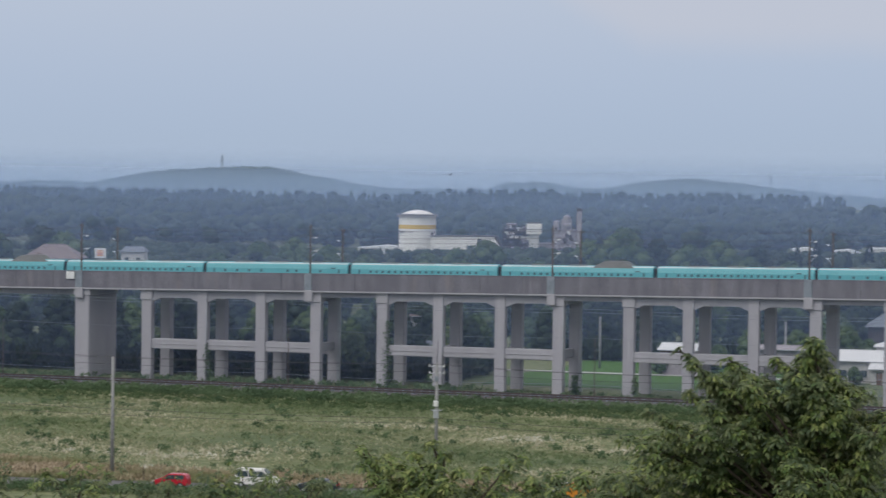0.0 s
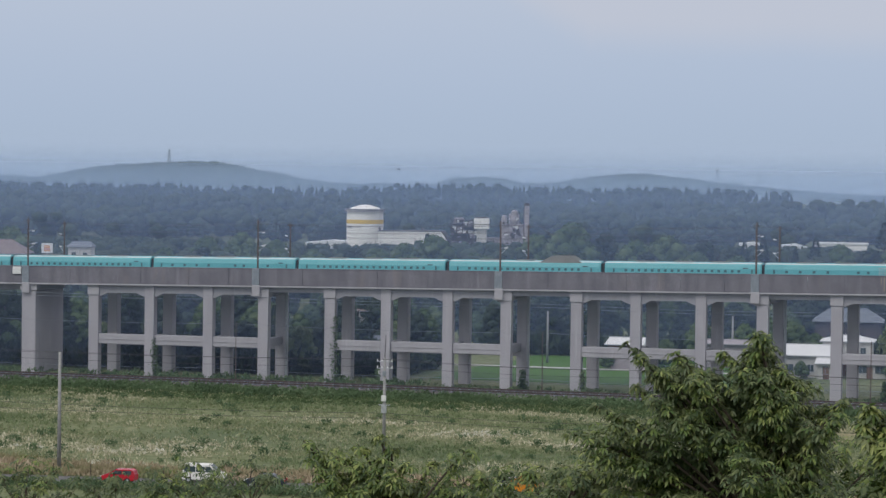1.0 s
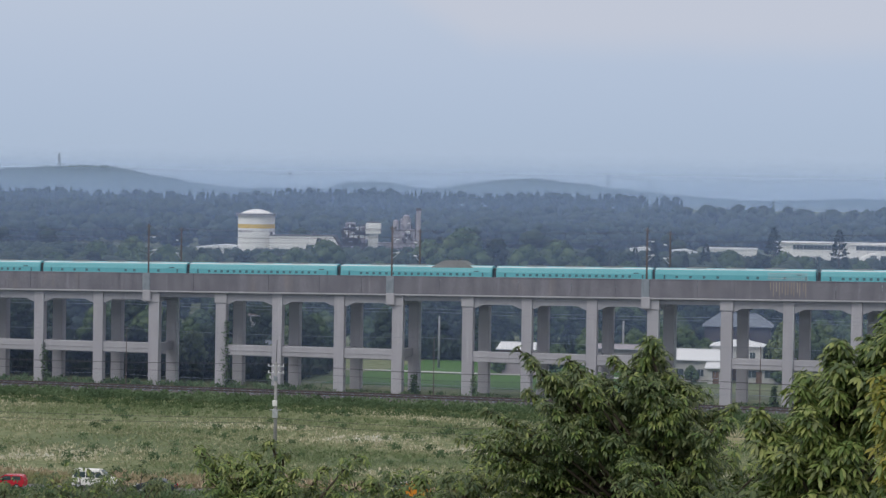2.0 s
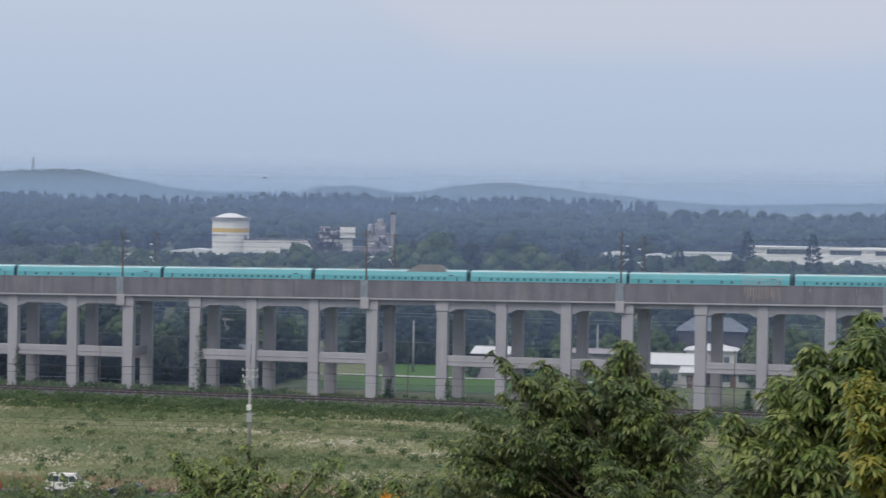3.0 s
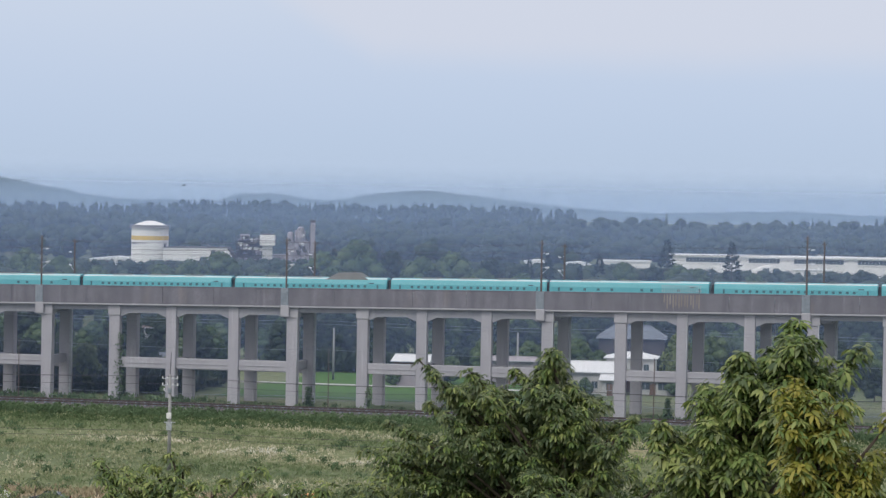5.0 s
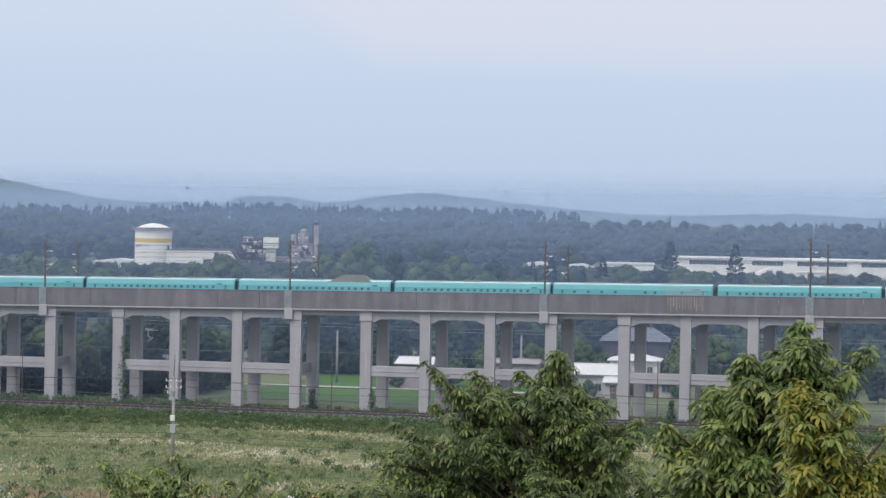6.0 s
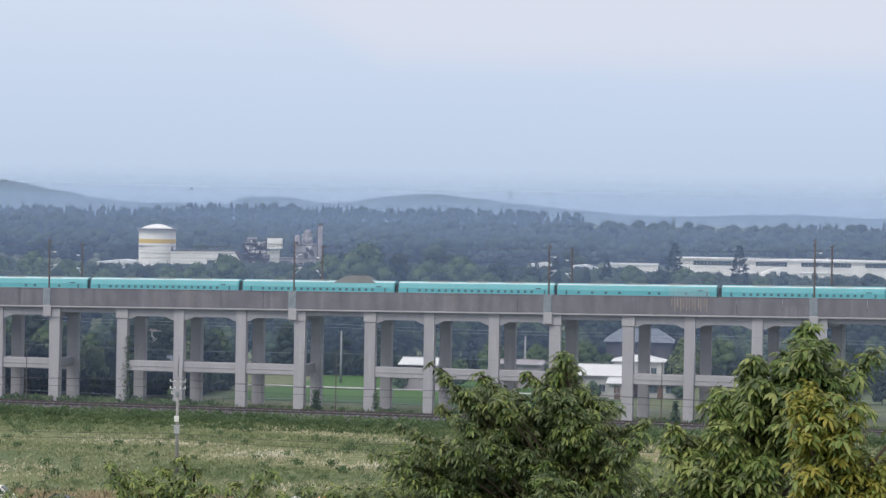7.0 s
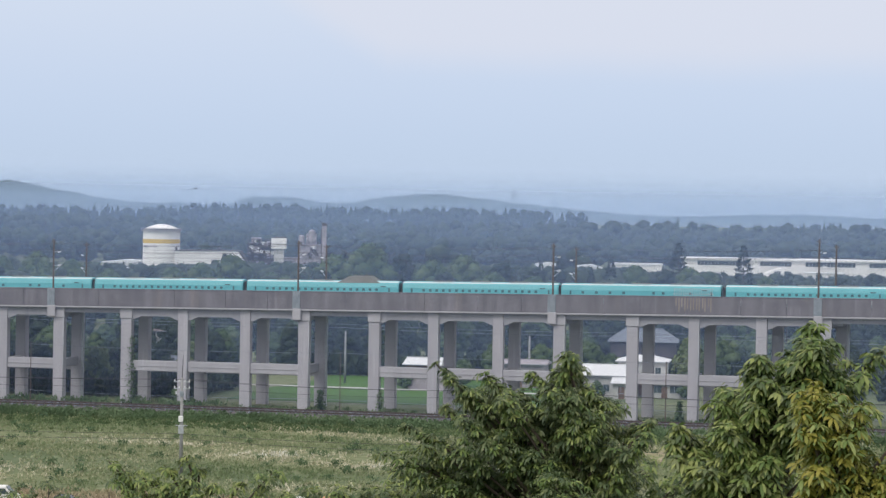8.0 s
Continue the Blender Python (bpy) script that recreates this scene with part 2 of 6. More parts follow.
M = dict(
    parapet=stained("weathered_parapet_concrete", (0.246, 0.234, 0.258), (0.132, 0.126, 0.142), (0.32, 0.265, 0.23)),
    column=stained("column_concrete", (0.49, 0.47, 0.50), (0.36, 0.35, 0.375)),
    beam=stained("beam_concrete", (0.42, 0.415, 0.445), (0.30, 0.30, 0.325)),
    cap=stained("pale_cap_concrete", (0.49, 0.475, 0.50), (0.37, 0.36, 0.38)),
    streak=material("lime_and_rust_stain", [(0.3, (0.24, 0.195, 0.17)), (0.7, (0.34, 0.295, 0.26))], 1.5, stretch=(1, 1, 0.2)),
    plate=material("galvanised_plate", [(0.3, (0.22, 0.25, 0.28)), (0.7, (0.31, 0.34, 0.37))], 2.0, rough=0.55, metal=0.3),
    steel=material("brown_mast_steel", [(0.3, (0.085, 0.065, 0.055)), (0.7, (0.14, 0.11, 0.09))], 3.0, rough=0.7),
    zinc=material("zinc_steel", [(0.3, (0.35, 0.37, 0.39)), (0.7, (0.5, 0.52, 0.54))], 3.0, rough=0.5, metal=0.4),
    pole=material("pole_concrete", [(0.3, (0.250, 0.250, 0.250)), (0.7, (0.349, 0.349, 0.341))], 2.0, bump=0.1),
    insulator=material("white_porcelain", [(0.3, (0.7, 0.7, 0.68)), (0.7, (0.8, 0.8, 0.78))], 3.0, rough=0.25),
    wire=material("wire", [(0.3, (0.05, 0.05, 0.055)), (0.7, (0.08, 0.08, 0.085))], 3.0, rough=0.6),
    teal=material("teal_train_paint", [(0.3, (0.101, 0.381, 0.415)), (0.7, (0.123, 0.422, 0.46))], 0.4, rough=0.3, spec=0.5),
    white=material("white_train_paint", [(0.3, (0.70, 0.74, 0.74)), (0.7, (0.78, 0.80, 0.80))], 0.4, rough=0.3),
    pink=material("pink_stripe_paint", [(0.3, (0.55, 0.05, 0.20)), (0.7, (0.62, 0.07, 0.24))], 0.4, rough=0.3),
    dark=material("dark_rubber", [(0.3, (0.03, 0.032, 0.035)), (0.7, (0.055, 0.057, 0.06))], 2.0, rough=0.6),
    glass=material("tinted_glass", [(0.3, (0.045, 0.07, 0.08)), (0.7, (0.08, 0.105, 0.115))], 0.8, rough=0.12, spec=0.5),
    train_glass=material("train_window_glass", [(0.3, (0.07, 0.15, 0.165)), (0.7, (0.11, 0.20, 0.215))], 0.8, rough=0.15, spec=0.5),
    roofgrey=material("grey_cover_paint", [(0.3, (0.22, 0.22, 0.21)), (0.7, (0.28, 0.28, 0.27))], 1.0, rough=0.6),
    ballast=material("rusty_ballast", [(0.3, (0.085, 0.076, 0.075)), (0.55, (0.132, 0.117, 0.117)), (0.75, (0.193, 0.181, 0.180))], 5.0, bump=0.6),
    rail=material("rail_steel", [(0.3, (0.07, 0.055, 0.048)), (0.7, (0.12, 0.09, 0.075))], 4.0, rough=0.5, metal=0.5),
    ground=material("meadow_soil", [(0.3, (0.092, 0.120, 0.048)), (0.5, (0.155, 0.178, 0.081)), (0.7, (0.242, 0.238, 0.131))], 0.6, bump=0.3, wide=(0.093, 0.126, 0.054), wide_scale=0.03),
    paddy=material("rice_paddy", [(0.3, (0.045, 0.119, 0.009)), (0.7, (0.067, 0.155, 0.015))], 1.6, bump=0.5, bump_scale=6, wide=(0.046, 0.113, 0.010), wide_scale=0.05, stretch=(1, 0.25, 1)),
    asphalt=material("asphalt", [(0.3, (0.10, 0.10, 0.10)), (0.7, (0.16, 0.155, 0.15))], 2.0, bump=0.2),
    path=material("pale_concrete_path", [(0.3, (0.42, 0.42, 0.40)), (0.7, (0.52, 0.51, 0.48))], 1.0),
    straw=material("dry_grass", [(0.25, (0.305, 0.242, 0.157)), (0.5, (0.460, 0.368, 0.261)), (0.75, (0.615, 0.517, 0.379))], 0.35, island=0.5, wide=(0.262, 0.262, 0.134), wide_scale=0.09, rough=0.95, through_light=0.2),
    weed=material("weed_leaves", [(0.28, (0.130, 0.182, 0.088)), (0.42, (0.212, 0.265, 0.137)), (0.54, (0.346, 0.358, 0.216)), (0.66, (0.678, 0.615, 0.470)), (0.8, (0.810, 0.810, 0.811))], 0.055, island=0.18, rough=0.95, stretch=(0.45, 1.0, 1), through_light=0.2),
    shrub=material("shrub_leaves", [(0.3, (0.074, 0.121, 0.065)), (0.55, (0.122, 0.186, 0.094)), (0.75, (0.186, 0.246, 0.138))], 0.12, island=0.18, rough=0.8, through_light=0.2),
    bark=material("bark", [(0.3, (0.06, 0.045, 0.035)), (0.7, (0.12, 0.095, 0.075))], 4.0, bump=0.6, stretch=(1, 1, 0.2)),
    leaf=material("broad_leaves", [(0.25, (0.059, 0.102, 0.044)), (0.5, (0.094, 0.144, 0.062)), (0.75, (0.153, 0.201, 0.093))], 0.25, island=0.18, rough=0.7, through_light=0.2),
    leaf_dark=material("dark_wood_leaves", [(0.25, (0.025, 0.042, 0.029)), (0.5, (0.038, 0.061, 0.038)), (0.75, (0.061, 0.084, 0.053))], 0.2, island=0.18, rough=0.75, through_light=0.15),
    leaf_pale=material("pale_leaves", [(0.25, (0.129, 0.181, 0.072)), (0.5, (0.183, 0.230, 0.104)), (0.75, (0.252, 0.286, 0.137))], 0.25, island=0.4, rough=0.7, through_light=0.2),
    needle=material("conifer_needles", [(0.25, (0.017, 0.031, 0.025)), (0.5, (0.025, 0.046, 0.034)), (0.75, (0.038, 0.063, 0.043))], 0.25, island=0.18, rough=0.85),
    near_leaf=material("near_green_leaves", [(0.2, (0.088, 0.148, 0.043)), (0.5, (0.180, 0.245, 0.069)), (0.8, (0.335, 0.370, 0.124))], 0.9, island=0.6, rough=0.5, through_light=0.3, spec=0.35),
    near_leaf_dark=material("near_dark_leaves", [(0.2, (0.054, 0.087, 0.037)), (0.5, (0.107, 0.146, 0.060)), (0.8, (0.205, 0.231, 0.101))], 0.9, island=0.6, rough=0.5, through_light=0.25, spec=0.35),
    near_leaf_gold=material("near_yellow_leaves", [(0.2, (0.138, 0.165, 0.024)), (0.5, (0.220, 0.224, 0.038)), (0.8, (0.329, 0.292, 0.060))], 0.9, island=0.6, rough=0.5, through_light=0.3, spec=0.35),
    tank=material("white_tank_paint", [(0.3, (0.78, 0.76, 0.72)), (0.7, (0.84, 0.82, 0.79))], 0.3, rough=0.6, stretch=(1, 1, 0.3)),
    yellow=material("yellow_band_paint", [(0.3, (0.62, 0.42, 0.07)), (0.7, (0.70, 0.48, 0.10))], 0.3, rough=0.6),
    plantgrey=material("plant_cladding", [(0.3, (0.25, 0.225, 0.245)), (0.7, (0.44, 0.405, 0.425))], 0.45, rough=0.7),
    plantdark=material("plant_steelwork", [(0.3, (0.055, 0.047, 0.047)), (0.7, (0.121, 0.105, 0.102))], 0.4, rough=0.7),
    sheet=material("white_sheet_roof", [(0.3, (0.66, 0.665, 0.675)), (0.7, (0.74, 0.745, 0.75))], 0.2, rough=0.5, stretch=(4, 1, 1)),
    wall=material("pale_house_wall", [(0.3, (0.468, 0.468, 0.451)), (0.7, (0.561, 0.552, 0.527))], 0.6, bump=0.1),
    brownwall=material("brown_house_wall", [(0.3, (0.16, 0.10, 0.075)), (0.7, (0.24, 0.16, 0.12))], 0.8),
    tileroof=material("grey_tile_roof", [(0.3, (0.13, 0.15, 0.18)), (0.7, (0.20, 0.225, 0.26))], 1.2, rough=0.5, bump=0.3),
    brownroof=material("brown_tile_roof", [(0.3, (0.17, 0.13, 0.12)), (0.7, (0.25, 0.20, 0.18))], 1.2, rough=0.6, bump=0.3),
    red=material("red_car_paint", [(0.3, (0.50, 0.022, 0.04)), (0.7, (0.56, 0.03, 0.05))], 0.5, rough=0.25, spec=0.5),
    black=material("dark_car_paint", [(0.3, (0.03, 0.04, 0.05)), (0.7, (0.045, 0.055, 0.065))], 0.5, rough=0.25, spec=0.5),
    orange=material("orange_paint", [(0.3, (0.65, 0.24, 0.03)), (0.7, (0.72, 0.28, 0.04))], 0.5, rough=0.3),
    hill=material("wooded_hill", [(0.3, (0.029, 0.051, 0.048)), (0.7, (0.052, 0.077, 0.068))], 0.05, bump=0.5, bump_scale=0.2),
)


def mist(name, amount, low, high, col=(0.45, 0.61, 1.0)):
    """See-through tinted sheet standing in for haze: most light passes, some is scattered."""
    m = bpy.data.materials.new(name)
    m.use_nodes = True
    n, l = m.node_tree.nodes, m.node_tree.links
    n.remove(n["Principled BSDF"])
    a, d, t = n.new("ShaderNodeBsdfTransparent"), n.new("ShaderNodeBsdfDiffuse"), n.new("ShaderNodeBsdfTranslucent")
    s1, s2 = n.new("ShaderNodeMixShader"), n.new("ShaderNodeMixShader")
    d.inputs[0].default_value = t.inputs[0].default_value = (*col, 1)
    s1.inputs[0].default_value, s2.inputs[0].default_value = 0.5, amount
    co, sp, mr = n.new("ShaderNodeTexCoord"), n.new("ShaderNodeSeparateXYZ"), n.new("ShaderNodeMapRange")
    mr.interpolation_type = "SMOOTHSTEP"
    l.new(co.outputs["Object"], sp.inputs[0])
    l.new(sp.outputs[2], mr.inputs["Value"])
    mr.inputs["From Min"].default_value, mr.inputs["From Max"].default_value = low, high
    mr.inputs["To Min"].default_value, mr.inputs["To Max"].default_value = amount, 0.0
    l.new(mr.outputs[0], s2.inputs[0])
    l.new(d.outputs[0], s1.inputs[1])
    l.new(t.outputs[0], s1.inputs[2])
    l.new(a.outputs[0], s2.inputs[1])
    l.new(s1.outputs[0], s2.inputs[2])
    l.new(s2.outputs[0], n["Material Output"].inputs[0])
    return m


# ---- mesh helpers ----
def mesh_of(name, V, F, mat=None, smooth=False):
    me = bpy.data.meshes.new(name)
    V, F = np.asarray(V, dtype=np.float32), np.asarray(F, dtype=np.int32)
    me.vertices.add(len(V))
    me.vertices.foreach_set("co", V.ravel())
    me.loops.add(F.size)
    me.loops.foreach_set("vertex_index", F.ravel())
    me.polygons.add(len(F))
    me.polygons.foreach_set("loop_start", np.arange(0, F.size, F.shape[1], dtype=np.int32))
    if mat:
        me.materials.append(mat)
    me.update(calc_edges=True)
    me.validate()
    if smooth:
        me.shade_smooth()
    return me


def empty(name, m, label, category, group="", kind=""):
    ob = new(name)
    ob.matrix_world = m
    ob.empty_display_size = 0.5
    return tagged(ob, label, category, group, kind)


def part(name, bm, mat, parent, label="", smooth=False):
    """Links a bmesh (or a ready mesh) as one mesh object under a thing or a part."""
    if isinstance(bm, bmesh.types.BMesh):
        me = bpy.data.meshes.new(name)
        bmesh.ops.recalc_face_normals(bm, faces=bm.faces[:])
        bm.to_mesh(me)
        bm.free()
        me.materials.append(mat)
        if smooth:
            me.shade_smooth()
    else:
        me = bm
    ob = new(name, me)
    ob.parent = parent
    return tagged(ob, label)


def box(x0, x1, y0, y1, z0, z1, bm=None, bev=0.0, lean=0.0):
    """A box from corner to corner, edges bevelled by bev; lean: rise of the z values per metre of x."""
    bm = bm or bmesh.new()
    r = bmesh.ops.create_cube(bm, size=1.0)
    vs = r["verts"]
    for v in vs:
        v.co = Vector((x0 + (v.co.x + 0.5) * (x1 - x0), y0 + (v.co.y + 0.5) * (y1 - y0), z0 + (v.co.z + 0.5) * (z1 - z0)))
        v.co.z += lean * v.co.x
    if bev:
        es = list({e for v in vs for e in v.link_edges})
        bmesh.ops.bevel(bm, geom=es, offset=bev, segments=1, affect="EDGES")
    return bm


def rod(a, b, r0, r1=None, seg=8, bm=None):
    """A tapered round bar from a to b."""
    bm = bm or bmesh.new()
    a, b = Vector(a), Vector(b)
    r1 = r0 if r1 is None else r1
    turn = (b - a).to_track_quat("Z", "Y").to_matrix().to_4x4()
    bmesh.ops.create_cone(bm, cap_ends=True, segments=seg, radius1=r0, radius2=r1, depth=(b - a).length,
                          matrix=Matrix.Translation((a + b) / 2) @ turn)
    return bm


def extrude(profile, x0, x1, bm=None, axis="x"):
    """A closed profile of (y, z) drawn out from x0 to x1 (axis 'y': of (x, z) along y)."""
    bm = bm or bmesh.new()
    mk = (lambda t, p: (t, p[0], p[1])) if axis == "x" else (lambda t, p: (p[0], t, p[1]))
    A = [bm.verts.new(mk(x0, p)) for p in profile]
    B = [bm.verts.new(mk(x1, p)) for p in profile]
    k = len(profile)
    for i in range(k):
        bm.faces.new((A[i], A[(i + 1) % k], B[(i + 1) % k], B[i]))
    bm.faces.new(A[::-1])
    bm.faces.new(B)
    return bm


def lathe(profile, seg=32, bm=None):
    """Turns (radius, z) points round the z axis."""
    bm = bm or bmesh.new()
    rings = [[bm.verts.new((r * math.cos(2 * math.pi * i / seg), r * math.sin(2 * math.pi * i / seg), z)) for i in range(seg)] for r, z in profile]
    for p, q in zip(rings, rings[1:]):
        for i in range(seg):
            bm.faces.new((p[i], p[(i + 1) % seg], q[(i + 1) % seg], q[i]))
    bm.faces.new(rings[0][::-1])
    bm.faces.new(rings[-1])
    return bm


def wire_line(name, points, r, parent, mat):
    """A hanging line through the points, as a thin tube mesh."""
    bm = bmesh.new()
    for a, b in zip(points, points[1:]):
        rod(a, b, r, r, 5, bm)
    return part(name, bm, mat, parent)


def sag(a, b, drop, n=8):
    a, b = Vector(a), Vector(b)
    return [a.lerp(b, i / n) - Vector((0, 0, drop * 4 * (i / n) * (1 - i / n))) for i in range(n + 1)]


# ---- plan: the viaduct's own frame (s along it, o behind its front face) ----
HEAD = radians(-12.0)
ORIGIN = Vector((-22.7, 410.4, 0.0))
PLAN = Matrix.Translation(ORIGIN) @ Matrix.Rotation(HEAD, 4, "Z")


def loc(s, o, z=0.0):
    return PLAN @ Vector((s, o, z))


def at(s, o, z=0.0, turn=0.0):
    return PLAN @ pose(s, o, z, 0, 0, turn)


GRADE = 0.0113


def deck(s):
    """Height of the parapet's top."""
    return 18.24 + GRADE * s


# ---- ground ----
def land(x, y):
    """Height of the ground: a hill under the camera, flat land beyond, gentle rise far away."""
    d = math.hypot(x, y)
    z = 0.0
    if d < 110:
        k = max(0.0, min(1.0, (d - 3.0) / 85.0))
        z = 31.7 * (1 - k * k * (3 - 2 * k)) ** 1.15
    return z


def build_ground():
    radii = [0.0, 3, 6, 10, 15, 20, 26, 32, 40, 48, 58, 68, 80, 92, 110, 150, 200, 260, 330, 420, 550, 800, 1200, 1900, 3000, 4800, 9000]
    seg = 96
    V, F = [(0, 0, land(0, 0) - 0.02)], []
    for r in radii[1:]:
        for i in range(seg):
            a = 2 * math.pi * i / seg
            x, y = r * math.sin(a), r * math.cos(a)
            V.append((x, y, land(x, y) - 0.02))
    me = bpy.data.meshes.new("ground")
    F = [(0, 1 + (i + 1) % seg, 1 + i) for i in range(seg)]
    for k in range(len(radii) - 2):
        p, q = 1 + k * seg, 1 + (k + 1) * seg
        F += [(p + i, p + (i + 1) % seg, q + (i + 1) % seg, q + i) for i in range(seg)]
    me.from_pydata(V, [], F)
    me.materials.append(M["ground"])
    me.shade_smooth()
    tagged(new("ground", me), "wide flat green meadow land with a grassy hill", "ground", kind="structure")


build_ground()


def slab(name, s0, s1, o0, o1, z, mat, label, category, kind="structure", thick=0.3):
    me_ob = part(name, box(s0, s1, o0, o1, z - thick, z, bev=0.03), mat, None, label)
    me_ob.matrix_world = PLAN
    return tagged(me_ob, "", category, kind=kind)


# the road's own frame, a little askew to the viaduct
ROAD = Matrix.Translation((-44.6, 279.3, 0.0)) @ Matrix.Rotation(radians(-4.0), 4, "Z")
slab("road", -230, 330, -3.4, 3.0, 0.06, M["asphalt"], "grey asphalt country road beside dry grass", "road").matrix_world = ROAD
slab("rice_paddy", -16, 36, 17, 47, 0.05, M["paddy"], "bright green flooded rice paddy in full growth", "field")
slab("rice_paddy", -14, 32, 50, 78, 0.06, M["paddy"], "bright green rice paddy beside a pale path", "field")
slab("farm_path", -22, 46, 47.1, 49.2, 0.12, M["path"], "pale narrow concrete farm path between paddies", "path")


# ---- viaduct ----
viaduct = empty("railway_viaduct", PLAN, "long weathered grey concrete railway viaduct on tall paired columns", "viaduct", kind="structure")
WIDTH = 11.4
COLS = (12.3, 21.6, 31.7, 41.1)
REAR = 8.4


# offset of the rear columns along the viaduct, fitted to the camera's view
def rear_shift(s):
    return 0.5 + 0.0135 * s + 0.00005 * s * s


def haunch(s0, s1, y0, y1, top, mid, foot, bm=None):
    """A beam between two columns whose underside dips at both ends."""
    h = 1.5
    prof = [(s0, top), (s1, top), (s1, foot), (s1 - 0.25 * h, foot + 0.1), (s1 - h, mid), (s0 + h, mid), (s0 + 0.25 * h, foot + 0.1), (s0, foot)]
    return extrude(prof, y0, y1, bm, axis="y")


col_n = 0
for unit in range(-5, 6):
    base = unit * 40.0
    # deck slab with cantilever edges, then parapets front and back in cast panels
    prof = [(0.05, -2.45), (0.05, -2.15), (0.5, -2.1), (WIDTH - 0.5, -2.1), (WIDTH - 0.05, -2.15), (WIDTH - 0.05, -2.45), (WIDTH - 1.4, -2.75), (1.4, -2.75)]
    bm = extrude(prof, base + 0.04, base + 39.96)
    for v in bm.verts:
        v.co.z += deck(v.co.x)
    part("deck_slab", bm, M["beam"], viaduct)
    cuts = [0.04, 7.9, 20.3, 28.6, 35.4, 39.96]
    for a, b in zip(cuts, cuts[1:]):
        for y0, y1 in ((-0.16, 0.03), (WIDTH - 0.03, WIDTH + 0.16)):
            bm = box(base + a + 0.02, base + b - 0.02, y0, y1, -2.66, 0.0, bev=0.02)
            for v in bm.verts:
                v.co.z += deck(v.co.x)
            part("parapet_panel", bm, M["parapet"], viaduct, "stained concrete parapet panel")
            bm = box(base + a + 0.02, base + b - 0.02, y0 - 0.05, y1 + 0.05, 0.003, 0.14, bev=0.02)
            for v in bm.verts:
                v.co.z += deck(v.co.x)
            part("coping", bm, M["parapet"], viaduct)
            bm = box(base + a + 0.005, base + b - 0.005, y0 - 0.1, y1 + 0.1, -2.9, -2.664, bev=0.03)
            for v in bm.verts:
                v.co.z += deck(v.co.x)
            part("drip_ledge", bm, M["cap"], viaduct)
    # steel box hanging at the joint, and the bracket below it
    j = base + 40.0
    part("joint_plate", box(j - 0.62, j + 0.62, -0.28, -0.165, deck(j) - 2.55, deck(j) + 0.1, bev=0.03), M["plate"], viaduct, "grey galvanised joint cover plate")
    part("mast_bracket", box(j - 0.6, j + 0.75, -0.35, 0.3, deck(j) - 4.35, deck(j) - 2.56, bev=0.08), M["cap"], viaduct, "pale concrete mast bracket")
    if unit == -3 or unit == -4 or unit == -5:
        # long girder spans on wall piers
        bm = box(base + 1.2, base + 38.8, 1.6, WIDTH - 1.6, -3.9, -2.78, bev=0.05)
        for v in bm.verts:
            v.co.z += deck(v.co.x)
        part("box_girder", bm, M["beam"], viaduct)
        sp = base + 40.4
        top = deck(sp) - 2.9
        part("wall_pier", box(sp - 1.25, sp + 1.25, 0.25, WIDTH - 0.3, -0.5, top - 1.0, bev=0.12), M["column"], viaduct, "broad solid concrete wall pier")
        part("pier_cap", box(sp - 1.55, sp + 1.5, 0.1, WIDTH - 0.1, top - 0.995, top + 0.08, bev=0.08), M["cap"], viaduct)
        continue
    prev = None
    for k, c in enumerate(COLS):
        s = base + c - (0.45 if unit == -2 and k == 0 else 0.0)
        top = deck(s) - 3.3
        w = 0.86 if k in (0, 3) else 0.82
        part("column", box(s - w, s + w, 0.35, 1.75, -0.5, deck(s) - 4.5 if k in (0, 3) else deck(s) - 2.93, bev=0.06), M["column"], viaduct)
        r = s + rear_shift(s)
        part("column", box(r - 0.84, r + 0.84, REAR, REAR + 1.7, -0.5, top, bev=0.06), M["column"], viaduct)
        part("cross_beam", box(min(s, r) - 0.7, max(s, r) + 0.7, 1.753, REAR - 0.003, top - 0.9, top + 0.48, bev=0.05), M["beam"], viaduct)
        if k in (0, 3):
            part("column_head", box(s - 1.0, s + 1.0, 0.2, 2.2, deck(s) - 4.497, deck(s) - 2.93, bev=0.05), M["cap"], viaduct, "pale concrete column head")
        if prev is not None:
            for y0, y1 in ((0.55, 1.85), (REAR + 0.1, REAR + 1.5)):
                a, b = (prev, s) if y0 < 2 else (prev + rear_shift(prev), r)
                m = (a + b) / 2
                bm = haunch(a + w + 0.003, b - w - 0.003, y0, y1, deck(m) - 2.93, deck(m) - 4.15, deck(m) - 4.75)
                for v in bm.verts:
                    v.co.z += GRADE * (v.co.x - m)
                part("haunched_beam", bm, M["beam"], viaduct)
                z = 5.35 + 0.004 * m - (0.0 if y0 < 2 else 0.65)
                tie = part("tie_beam", box(a + w + 0.003, b - w - 0.003, y0 + 0.02, y1, z, z + 1.6, bev=0.05), M["cap"] if y0 < 2 else M["beam"], viaduct)
                if y0 < 2:
                    part("tie_lip", box(a + w + 0.003, b - w - 0.003, y0 - 0.07, y0 + 0.017, z + 0.72, z + 0.86, bev=0.02), M["cap"], tie)
            part("cross_tie", box(s - 0.45, s + 0.45, 1.753, REAR - 0.003, 5.5 + 0.004 * s, 6.8 + 0.004 * s, bev=0.04), M["beam"], viaduct)
        prev = s
    # drop-in span between the frames
    a, b = base + 1.1 + 0.9, base + 12.3 - 1.02
    if unit > -2:
        for y0 in (0.6, 3.4, 6.4, 9.2):
            bm = box(a - 0.7, b + 0.2, y0, y0 + 1.2, -3.7, -2.78, bev=0.03)
            for v in bm.verts:
                v.co.z += deck(v.co.x)
